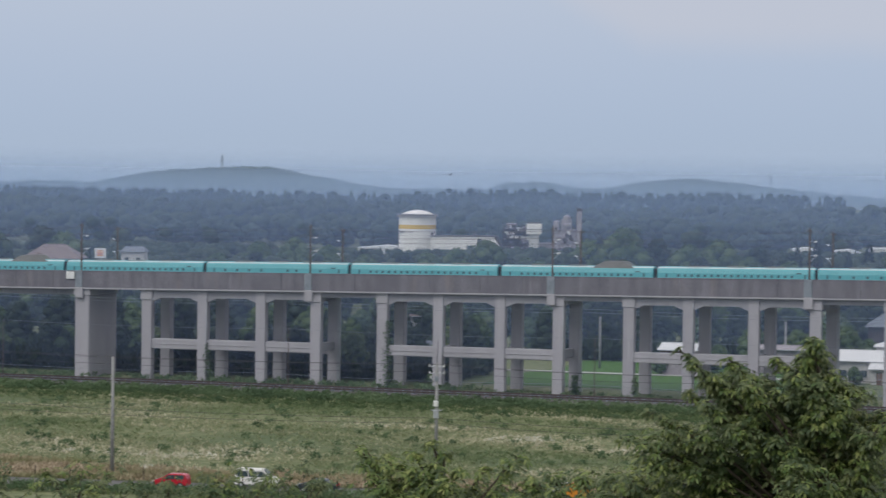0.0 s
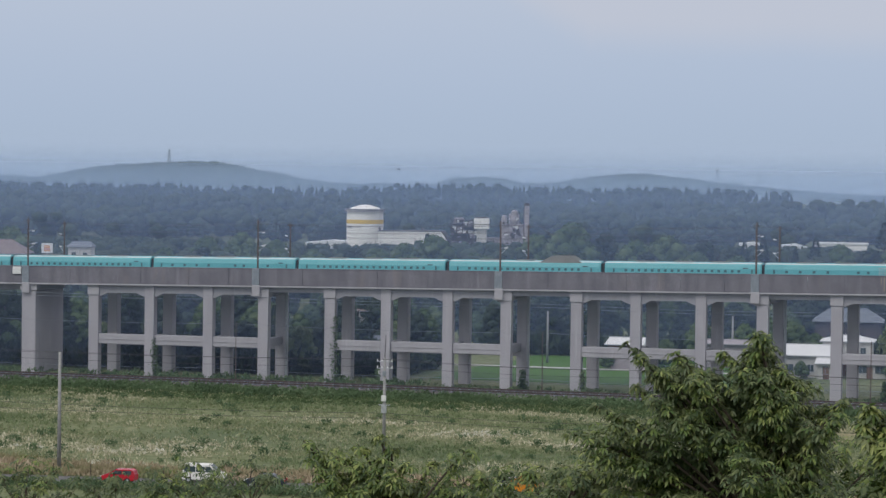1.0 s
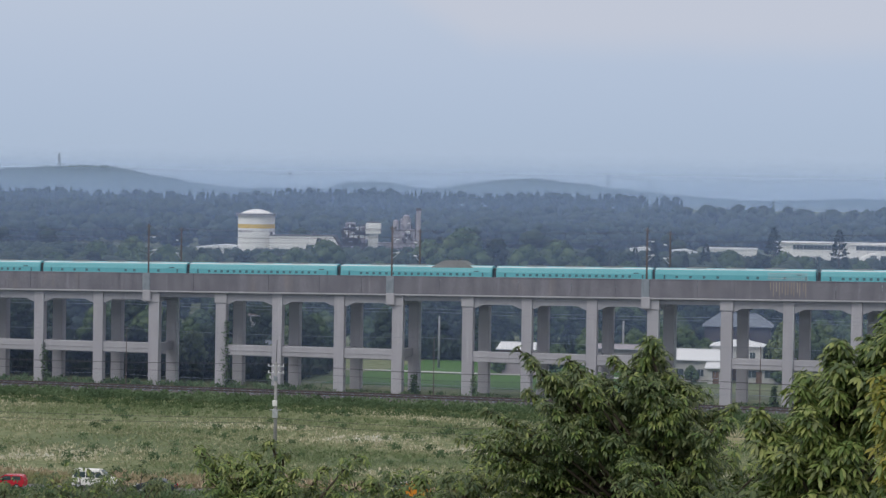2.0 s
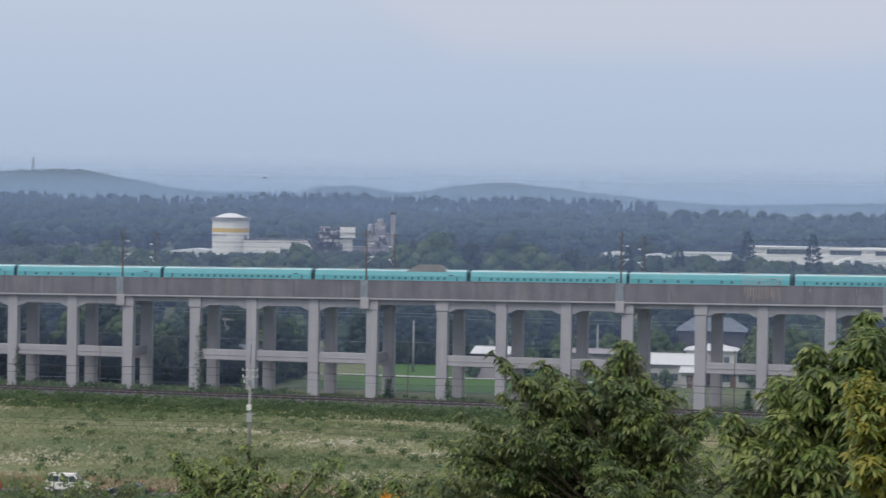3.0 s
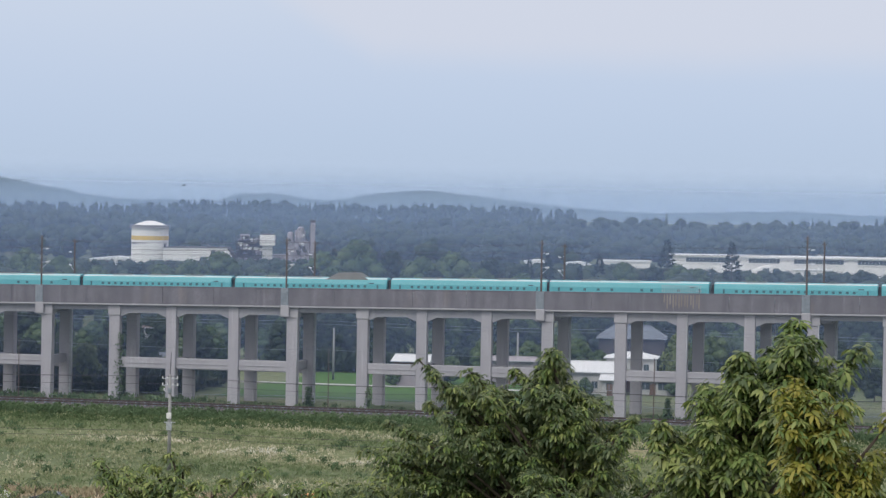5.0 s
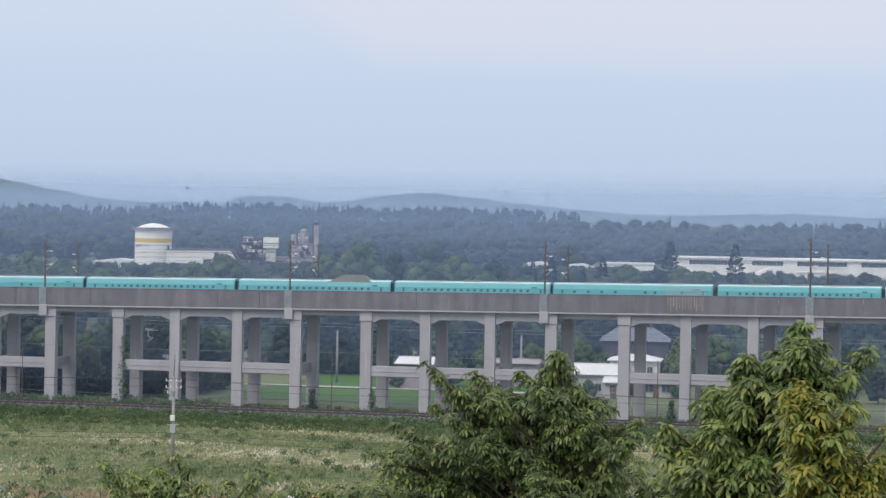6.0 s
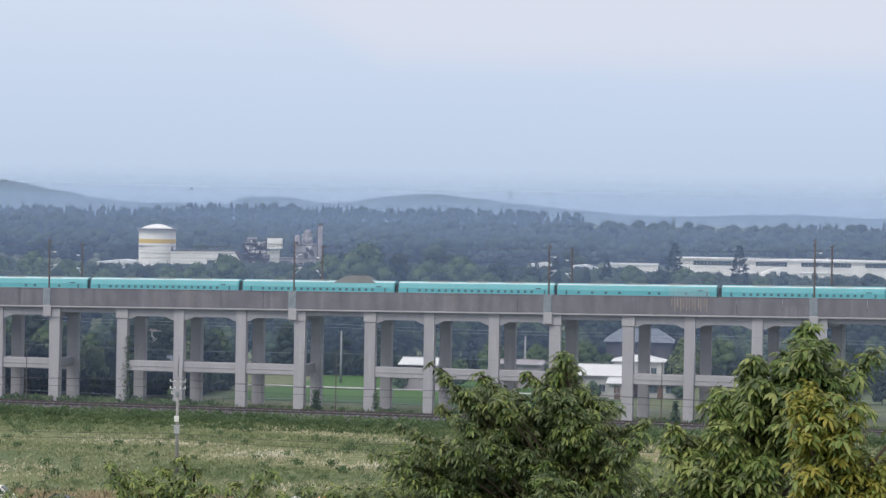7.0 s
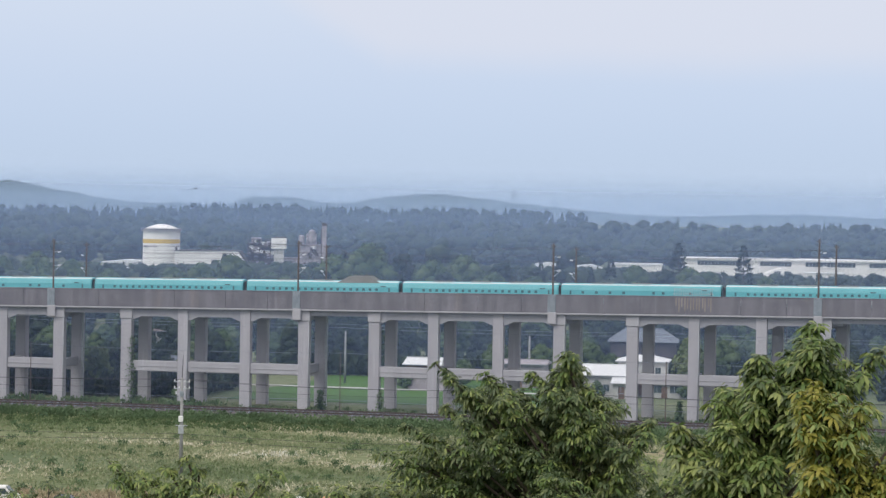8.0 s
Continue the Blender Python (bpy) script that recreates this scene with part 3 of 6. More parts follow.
            part("drop_in_girder", bm, M["beam"], viaduct)
    for c in (22.35, 41.95):
        s = base + c
        part("drain_pipe", rod((s, 0.29, 0.0), (s, 0.29, deck(s) - 3.6), 0.06, seg=8), M["zinc"], viaduct, "pale grey drain pipe", smooth=True)
    s = base + 41.1 + rear_shift(base + 41.1) + 0.05
    part("inspection_ladder", box(s + 0.9, s + 1.25, REAR - 0.2, REAR + 0.05, 0.0, deck(s) - 3.5, bev=0.02), M["zinc"], viaduct)
for k in range(13):
    s = 58.9 + k * 0.44 + 0.12 * math.sin(k * 3.1)
    ln = 1.2 + 0.9 * abs(math.sin(k * 1.7))
    part("rust_streak", box(s - 0.09, s + 0.09, -0.168, -0.162, deck(s) - 0.1 - ln, deck(s) - 0.1), M["streak"], viaduct, "orange-white run-off stain")
# short barred screen on the parapet
for k in range(22):
    s = 58.6 + k * 0.27
    part("screen_bar", rod((s, 0.0, deck(s)), (s, 0.0, deck(s) + 1.25), 0.035, seg=5), M["zinc"], viaduct)
for z in (0.45, 1.22):
    part("screen_rail", rod((58.4, 0.0, deck(58.4) + z), (64.5, 0.0, deck(64.5) + z), 0.04, seg=5), M["zinc"], viaduct)
part("control_box", box(-82.2, -80.7, -0.45, -0.17, deck(-81) - 1.25, deck(-81) - 0.05, bev=0.05), M["insulator"], viaduct, "white steel control box on the parapet")
for y in (3.0, 7.6):
    bm = box(-200, 240, y - 1.2, y + 1.2, -2.09, -2.0)
    for v in bm.verts:
        v.co.z += deck(v.co.x)
    part("track_slab", bm, M["beam"], viaduct)
    for dy in (-0.72, 0.72):
        bm = box(-200, 240, y + dy - 0.04, y + dy + 0.04, -1.997, -1.93)
        for v in bm.verts:
            v.co.z += deck(v.co.x)
        part("rail", bm, M["rail"], viaduct)


# ---- catenary masts and wires ----
def catenary_mast(s, o, high, side):
    z0 = deck(s) - 0.4
    t = empty("catenary_mast", at(s, o, z0), "brown steel overhead-line mast with white insulators on the viaduct", "mast", "overhead-line masts")
    part("post", rod((0, 0, -0.6), (0, 0, high), 0.16, 0.12, 8), M["steel"], t)
    part("foot", box(-0.3, 0.3, -0.3, 0.3, -0.6, -0.25, bev=0.04), M["plate"], t)
    for z, ln in ((high - 2.2, 0.9), (high - 4.3, 2.0)):
        part("arm", rod((0, 0, z), (side * ln * 0.35, ln, z + 0.25), 0.05, seg=6), M["zinc"], t)
        part("insulator", rod((side * 0.55, 0.2, z + 0.05), (side * 1.05, 0.35, z + 0.12), 0.08, seg=8), M["insulator"], t)
    part("strut", rod((0, 0, high - 5.2), (side * 1.1, 0.6, high - 4.1), 0.05, seg=6), M["zinc"], t)
    part("top_bracket", box(-0.45, 0.45, -0.06, 0.06, high - 0.5, high - 0.38, bev=0.02), M["steel"], t)
    return t


for k in range(-4, 6):
    catenary_mast(k * 40.0, 0.75, 8.3 if k < 2 else 9.3, 1)
    catenary_mast(k * 40.0 + 1.9, 10.7, 7.6 if k < 2 else 8.3, -1)
lines = empty("overhead_wires", PLAN, "thin dark overhead line wires along the viaduct", "wires", kind="structure")
for o, z, r in ((3.0, 5.0, 0.018), (3.0, 6.0, 0.022), (7.6, 5.0, 0.018), (7.6, 6.0, 0.022), (0.75, 7.2, 0.025), (10.7, 7.0, 0.025)):
    for k in range(-4, 5):
        a, b = k * 40.0, (k + 1) * 40.0
        wire_line("wire", sag((a, o, deck(a) + z), (b, o, deck(b) + z), 0.35 if z > 5.5 else 0.05, 6), r, lines, M["wire"])


# ---- train ----
TRACK, RAIL = 7.6, -2.02


def car_section(scale=1.0, lower=0.0):
    """Half-outline of the body, (half width, height above the rail)."""
    return [(1.35, 0.55), (1.62, 0.95), (1.67, 1.9), (1.62, 2.7), (1.45, 3.25), (1.05, 3.56), (0.5, 3.66), (0.0, 3.68)]


def loft(rings, bm=None):
    bm = bm or bmesh.new()
    R = [[bm.verts.new(p) for p in ring] for ring in rings]
    k = len(R[0])
    for p, q in zip(R, R[1:]):
        for i in range(k):
            bm.faces.new((p[i], p[(i + 1) % k], q[(i + 1) % k], q[i]))
    bm.faces.new(R[0][::-1])
    bm.faces.new(R[-1])
    return bm


def ring_at(x, wide, high, low=0.0, pick=None):
    sec = [(h * wide, low + (z - low) * high if z > low else z) for h, z in car_section()]
    pts = [(x, -h, z) for h, z in sec] + [(x, h, z) for h, z in sec[-2::-1]]
    return pts


def body_strip(length, zs, out, mat, name, parent, label=""):
    """A thin painted band of the body side, out metres proud of it."""
    bm = bmesh.new()
    sec = car_section()
    for sgn in (-1, 1):
        def side(z):
            for (h0, z0), (h1, z1) in zip(sec, sec[1:]):
                if z0 <= z <= z1:
                    return h0 + (h1 - h0) * (z - z0) / (z1 - z0)
            return sec[0][0]
        pts = [(sgn * (side(z) + out), z) for z in zs] + [(sgn * (side(z) - 0.03), z) for z in reversed(zs)]
        extrude(pts, 0.25, length - 0.25, bm)
    return part(name, bm, mat, parent, label)


def make_car(label, cover=False, few=False):
    t = empty("train_car", Matrix.Identity(4), label, "train car", "cars of the train")
    L = 25.0
    rings = [ring_at(0.22, 0.93, 0.985), ring_at(0.42, 1, 1), ring_at(L - 0.42, 1, 1), ring_at(L - 0.22, 0.93, 0.985)]
    part("body", loft(rings), M["teal"], t, "glossy teal car body", smooth=False)
    # white band paints in the highlight that runs along the roofline
    body_strip(L, (3.44, 3.50, 3.56), 0.012, M["white"], "roof_edge", t, "white band standing in for the roofline highlight")
    body_strip(L, (1.62, 1.78), 0.012, M["pink"], "stripe", t, "pink stripe")
    body_strip(L, (0.6, 1.0, 1.6), 0.010, M["white"], "lower_side", t, "white lower body side")
    part("gangway", box(-0.25, 0.25, -1.25, 1.25, 0.7, 3.35, bev=0.1), M["dark"], t, "dark folded gangway bellows")
    wins = [x for x in np.arange(3.6, 21.8, 1.04)] if not few else [x for x in np.arange(3.6, 12.0, 2.1)] + [14.5, 16.0, 20.1]
    for sgn in (-1, 1):
        for x in wins:
            part("window", box(x - 0.21, x + 0.21, sgn * 1.655 - 0.025, sgn * 1.655 + 0.025, 2.14, 2.52, bev=0.02), M["train_glass"], t)
        for x in (1.7, 23.3):
            d = part("door", box(x - 0.42, x + 0.42, sgn * 1.665 - 0.02, sgn * 1.665 + 0.02, 0.95, 2.75, bev=0.015), M["teal"], t)
            part("door_window", box(x - 0.15, x + 0.15, sgn * 1.672 - 0.02, sgn * 1.672 + 0.025, 2.0, 2.62, bev=0.02), M["train_glass"], d)
        part("side_sign", box(21.9, 22.7, sgn * 1.59 - 0.02, sgn * 1.59 + 0.03, 2.74, 2.88, bev=0.01), M["dark"], t)
    for x in (3.6, 21.4):
        b = part("bogie", box(x - 1.7, x + 1.7, -1.2, 1.2, 0.25, 0.62, bev=0.06), M["dark"], t)
        for dx in (-1.25, 1.25):
            for y in (-0.72, 0.72):
                part("wheel", rod((x + dx, y - 0.06, 0.43), (x + dx, y + 0.06, 0.43), 0.43, seg=16), M["rail"], b)
    for x in (6.5, 12.5, 18.5):
        part("roof_hatch", box(x - 1.6, x + 1.6, -0.7, 0.7, 3.62, 3.74, bev=0.04), M["roofgrey"], t)
    if cover:
        bm = bmesh.new()
        for y0, y1 in ((-1.36, -1.22), (1.22, 1.36)):
            extrude([(14.6, 3.2), (16.9, 4.42), (20.1, 4.42), (22.0, 3.2)], y0, y1, bm, axis="y")
        part("pantograph_shield", bm, M["roofgrey"], t, "grey sloped pantograph noise shield")
        part("pantograph_arm", rod((17.4, 0, 3.7), (19.6, 0, 4.7), 0.05, seg=6), M["steel"], t)
        part("pantograph_head", rod((19.6, -0.8, 4.7), (19.6, 0.8, 4.7), 0.05, seg=6), M["steel"], t)
    return t


def make_nose():
    t = empty("train_car", Matrix.Identity(4), "teal end car with a long tapered pointed nose", "train car", "cars of the train")
    rings = [ring_at(0.22, 0.93, 0.985), ring_at(0.42, 1, 1), ring_at(9.5, 1, 1)]
    for i in range(1, 15):
        k = i / 14
        rings.append(ring_at(9.5 + 15.2 * k, 1 - 0.86 * k ** 2.6, 1 - 0.80 * (k * k * (3 - 2 * k)) ** 0.85, low=0.55))
    part("body", loft(rings), M["teal"], t, "glossy teal car body with a long nose", smooth=False)
    part("gangway", box(-0.25, 0.25, -1.25, 1.25, 0.7, 3.35, bev=0.1), M["dark"], t, "dark folded gangway bellows")
    part("cockpit_window", loft([[(16.0 + i * 1.1, y, 3.22 - 0.30 * i + (0.06 if abs(y) < 0.6 else 0)) for y in (-0.7, -0.4, 0.4, 0.7)] + [(16.0 + i * 1.1, y, 2.9 - 0.3 * i) for y in (0.7, 0.4, -0.4, -0.7)] for i in range(3)]), M["glass"], t)
    for sgn in (-1, 1):
        for x in (3.6, 5.4, 6.5, 7.6):
            part("window", box(x - 0.21, x + 0.21, sgn * 1.655 - 0.025, sgn * 1.655 + 0.025, 2.14, 2.52, bev=0.02), M["train_glass"], t)
        part("door", box(9.0, 9.84, sgn * 1.665 - 0.02, sgn * 1.665 + 0.02, 0.95, 2.75, bev=0.015), M["teal"], t)
        part("headlight", box(17.6, 18.3, sgn * 0.95 - 0.1, sgn * 0.95 + 0.1, 2.1, 2.3, bev=0.05), M["insulator"], t)
    return t


def car_pose(s):
    return at(s, TRACK, deck(s) + RAIL) @ Matrix.Rotation(-math.atan(GRADE), 4, "Y")


plain = make_car("glossy teal express train car with a row of small windows")
withcover = make_car("teal express train car with a grey pantograph shield on its roof", cover=True)
fewwin = make_car("teal express train car with few windows", few=True)
nose = make_nose()
cars = {-10.0: withcover, 15.2: plain, 40.2: fewwin, 65.5: plain, -35.2: plain}
for s0, src in cars.items():
    if src.get("set_down") is None:
        src["set_down"] = 1
        src.matrix_world = car_pose(s0)
    else:
        copy_thing(src, car_pose(s0))
for s0, src in ((90.6, withcover), (115.7, plain), (-60.3, fewwin), (-85.4, plain), (-110.5, withcover), (-135.6, plain), (-160.7, plain)):
    copy_thing(src, car_pose(s0))
nose.matrix_world = car_pose(140.8)


# ---- ground-level railway in front of the viaduct ----
rw = empty("ground_railway", PLAN, "low rusty ballasted railway track on a shallow bank", "railway", kind="structure")
part("bank", extrude([(-16.5, -0.3), (-14.2, 0.45), (-6.3, 0.45), (-4.0, -0.3)], -260, 260), M["ballast"], rw, "reddish brown ballast bank")
for y in (-12.4, -8.2):
    for dy in (-0.53, 0.53):
        part("rail", box(-260, 260, y + dy - 0.04, y + dy + 0.04, 0.62, 0.78), M["rail"], rw)
V = bpy.data.meshes.new("sleeper")
bm = box(-0.11, 0.11, -1.05, 1.05, 0.44, 0.617, bev=0.02)
bm.to_mesh(V)
bm.free()
V.materials.append(M["plate"])
for y in (-12.4, -8.2):
    for i in range(145):
        s = -105 + i * 1.45
        o = new("sleeper", V)
        o.parent = rw
        o.location = (s, y, 0)


# ---- plants ----
def ico_arrays(level):
    bm = bmesh.new()
    bmesh.ops.create_icosphere(bm, subdivisions=level, radius=1.0)
    v, f = np.array([v.co[:] for v in bm.verts]), np.array([[v.index for v in f.verts] for f in bm.faces])
    bm.free()
    return v, f


ICO_V, ICO_F = ico_arrays(1)
ICO2_V, ICO2_F = ico_arrays(2)


def leaf_cards(P, D, L, W, rng, fold=0.25, droop=0.0, face=None):
    """One folded four-cornered leaf at each point P along the direction D; returns vertices and faces."""
    n = len(P)
    D = D / np.linalg.norm(D, axis=1, keepdims=True)
    D[:, 2] -= droop
    D = D / np.linalg.norm(D, axis=1, keepdims=True)
    up = rng.normal(0, 1, (n, 3)) * 0.6 + np.array([0, 0, 1.0]) if face is None else face + rng.normal(0, 0.28, (n, 3))
    S = np.cross(D, up)
    S /= np.linalg.norm(S, axis=1, keepdims=True) + 1e-9
    N = np.cross(S, D)
    L = np.broadcast_to(L, (n,))[:, None]
    W = np.broadcast_to(W, (n,))[:, None]
    a, tip = P, P + D * L
    mid = P + D * L * 0.45
    b, c = mid + S * W / 2 + N * W * fold, mid - S * W / 2 + N * W * fold
    V = np.stack([a, b, tip, c], 1).reshape(-1, 3)
    i = np.arange(n)[:, None] * 4
    F = np.concatenate([i + np.array([[0, 1, 2]]), i + np.array([[0, 2, 3]])], 0)
    return V, F


def limb_mesh(rng, high, radius, crown_z, spread, count=6):
    bm = bmesh.new()
    rod((0, 0, -0.3), (0.1, 0.05, crown_z), radius, radius * 0.7, 8, bm)
    rod((0.1, 0.05, crown_z), (0, 0, high * 0.86), radius * 0.7, radius * 0.15, 7, bm)
    for i in range(count):
        a = i * 2.4 + rng.uniform(-0.4, 0.4)
        z = crown_z + (high * 0.75 - crown_z) * i / count
        rod((0.05, 0.03, z), (math.cos(a) * spread * 0.75, math.sin(a) * spread * 0.75, z + spread * 0.55), radius * 0.4, radius * 0.08, 6, bm)
    return bm


def broad_tree(seed, high, wide, mat, leaves=2600, size=0.55, label="", group="trees"):
    rng = np.random.default_rng(seed)
    t = empty("tree", Matrix.Identity(4), label or "leafy dark green broadleaf tree with an uneven crown", "tree", group)
    part("trunk", limb_mesh(rng, high, high * 0.022, high * 0.25, wide), M["bark"], t)
    lobes, k = [], 26
    for i in range(k):
        a, u = i * 2.4 + rng.uniform(-0.3, 0.3), (i + 0.5) / k
        rr = wide * (0.70 * math.sqrt(1 - (2 * u - 0.75) ** 2 * 0.6)) * rng.uniform(0.55, 1.0) * (1.0 - 0.55 * u)
        s = wide * rng.uniform(0.20, 0.36) * (1.1 - 0.35 * u)
        lobes.append((np.array((math.cos(a) * rr, math.sin(a) * rr, high * (0.2 + 0.70 * u))), np.array((s, s, s * 0.75))))
    # rounded billows of foliage, roughened, with leaves lying on them
    V, F, n0 = [], [], 0
    for c, r in lobes:
        V.append(c + ICO2_V * r * 0.93 * (1 + rng.uniform(-0.12, 0.12, (len(ICO2_V), 1))))
        F.append(ICO2_F + n0)
        n0 += len(ICO2_V)
    per = leaves // k
    v = rng.normal(0, 1, (k, per, 3)) + np.array((0, 0, 0.35))
    v /= np.linalg.norm(v, axis=2, keepdims=True)
    P = (np.stack([c for c, r in lobes])[:, None] + v * np.stack([r for c, r in lobes])[:, None] * rng.uniform(0.9, 1.06, (k, per, 1))).reshape(-1, 3)
    v = v.reshape(-1, 3)
    D = np.cross(v, rng.normal(0, 1, v.shape)) + v * 0.35
    P[:, 2] = np.maximum(P[:, 2], high * 0.06)
    LV, LF = leaf_cards(P, D, size * rng.uniform(0.6, 1.2, len(P)), size * 0.75, rng, face=v)
    part("crown", mesh_of("crown", np.concatenate(V + [LV]), np.concatenate(F + [LF + n0]), mat), mat, t)
    return t


def conifer(seed, high, wide, leaves=900, label="", group="trees"):
    rng = np.random.default_rng(seed)
    t = empty("conifer_tree", Matrix.Identity(4), label or "dark green pointed conifer tree", "tree", group)
    part("trunk", rod((0, 0, -0.3), (0, 0, high * 0.97), high * 0.016, 0.03, 7), M["bark"], t)
    u = rng.uniform(0, 1, leaves) ** 0.8
    tier = (u * 14) % 1
    r = wide * (1 - u) ** 0.85 * (0.55 + 0.45 * tier) * rng.uniform(0.35, 1.0, leaves) ** 0.5 + 0.1
    a = rng.uniform(0, 2 * math.pi, leaves)
    P = np.stack([np.cos(a) * r, np.sin(a) * r, high * (0.10 + 0.9 * u) - 0.18 * r], 1)
    D = np.stack([np.cos(a), np.sin(a), np.full(leaves, -0.15)], 1) + rng.normal(0, 0.25, (leaves, 3))
    V, F = leaf_cards(P, D, wide * 0.34 * rng.uniform(0.6, 1.2, leaves) * (1.15 - 0.7 * u), wide * 0.16, rng)
    part("crown", mesh_of("crown", V, F, M["needle"]), M["needle"], t)
    return t


used = set()


def plant(src, x, y, z=0.0, turn=0.0, k=1.0):
    m = pose(x, y, z, 0, 0, turn)
    if src.name not in used:
        used.add(src.name)
        src.scale = (k, k, k)
        src.matrix_basis = m @ Matrix.Diagonal((k, k, k, 1))
        return src
    ob = copy_thing(src, m)
    ob.scale = (k, k, k)
    return ob


# ---- woods behind the viaduct ----
rng = np.random.default_rng(7)
KINDS = [broad_tree(11, 12, 5.6, M["leaf_dark"]), broad_tree(12, 10, 5.8, M["leaf"]), broad_tree(13, 14, 5.4, M["leaf_dark"]),
         broad_tree(14, 9, 4.8, M["leaf"]), conifer(15, 14, 3.0), conifer(16, 17, 4.2, leaves=620)]
PALE = broad_tree(17, 8, 3.6, M["leaf_pale"], label="pale yellow-green broadleaf tree with a rounded crown")


def blocked(x, y):
    """Clear ground: paddies, farm yards and houses."""
    p = PLAN.inverted() @ Vector((x, y, 0))
    return (-17 < p.x < 72 and 10 < p.y < 84) or p.y < 15


for d, step, lo, hi, k in ((432, 6, 46, 110, 0.7), (452, 6, 45, 115, 0.85), (474, 6, 42, 115, 0.9), (448, 6, -140, -36, 0.7), (470, 6, -135, -42, 0.9), (500, 5.5, -135, 100, 0.95), (535, 6.5, -150, 120, 1.0), (590, 8, -160, 130, 0.95)):
    x = lo
    while x < hi:
        px, py = x + rng.uniform(-2, 2), d + rng.uniform(-9, 9)
        x += step * rng.uniform(0.7, 1.3)
        if blocked(px, py) or (29 < px < 45 and 484 < py < 502):
            continue
        src = KINDS[int(rng.choice(6, p=[0.3, 0.24, 0.2, 0.2, 0.04, 0.02]))]
        plant(src, px, py, 0, rng.uniform(0, 360), k * rng.uniform(0.7, 1.05))
plant(PALE, -56.6, 436.5, 0, 30, 1.0)
plant(PALE, -44.5, 468, 0, 200, 0.9)
plant(PALE, -96, 465, 0, 80, 0.8)
plant(PALE, 44.5, 476, 0, 120, 1.15)
for x, y, k in ((30.5, 481, 0.55), (46, 480, 0.6), (27, 484, 0.75), (22, 482, 0.8), (41.5, 446, 0.42), (-6.2, 457.5, 0.36), (-0.5, 466, 0.55), (3.5, 465, 0.5), (26.0, 444.5, 0.3), (22.5, 447, 0.33), (18, 480, 0.7), (10, 482, 0.75)):
    plant(KINDS[1], x, y, 0, x * 40, k)
# tree groups that rise above the deck
for x, y, h, w in ((-56, 705, 17.5, 6.5), (-47, 720, 12, 6), (-64, 700, 15, 6), (-70, 690, 14.2, 5), (-78, 700, 14, 5), (-20, 700, 21, 8), (-28, 690, 18, 7), (-11, 705, 19, 7.5), (-3, 690, 17, 6.5),
                   (6, 700, 18.2, 6.5), (15, 690, 17.4, 6), (23, 700, 15.6, 6), (-37, 690, 13, 6), (-42, 700, 12, 5), (-30, 655, 15.5, 6), (0, 650, 15.5, 6), (12, 650, 15.2, 6), (22, 655, 14.5, 6),
                   (58, 800, 14, 6), (66, 790, 13.5, 6.5), (74, 795, 13.6, 6.5), (80, 800, 12.5, 6), (130, 800, 13, 6), (138, 790, 13.2, 6.5), (97, 800, 11.0, 4.5), (120, 800, 11.2, 4.5),
                   (-112, 800, 13, 6), (-122, 800, 15, 6.5), (-100, 790, 12.5, 6), (-132, 790, 14, 6.5), (-95, 690, 13.5, 6), (-88, 700, 13, 6), (-105, 700, 14.5, 7), (-116, 690, 14, 7), (-128, 700, 13, 6), (-170, 700, 18, 7), (-178, 710, 20, 7), (-190, 700, 19, 7)):
    src = KINDS[int(rng.choice(4))]
    plant(src, x, y, 0, rng.uniform(0, 360), h / (12, 10, 14, 9)[KINDS.index(src)] * 0.98)
for x, y, h in ((35, 800, 15.8), (44, 790, 12.5), (50.5, 800, 15.5), (29, 790, 14), (-66, 800, 15), (-28, 760, 17), (-150, 690, 15)):
    plant(KINDS[4], x, y, 0, rng.uniform(0, 360), h / 14)
for x, h in ((70.8, 20.4), (90.4, 20.0)):
    t = plant(KINDS[5], x, 800, 0, x, h / 17)
    tagged(t, "tall dark lone conifer standing above the woods")


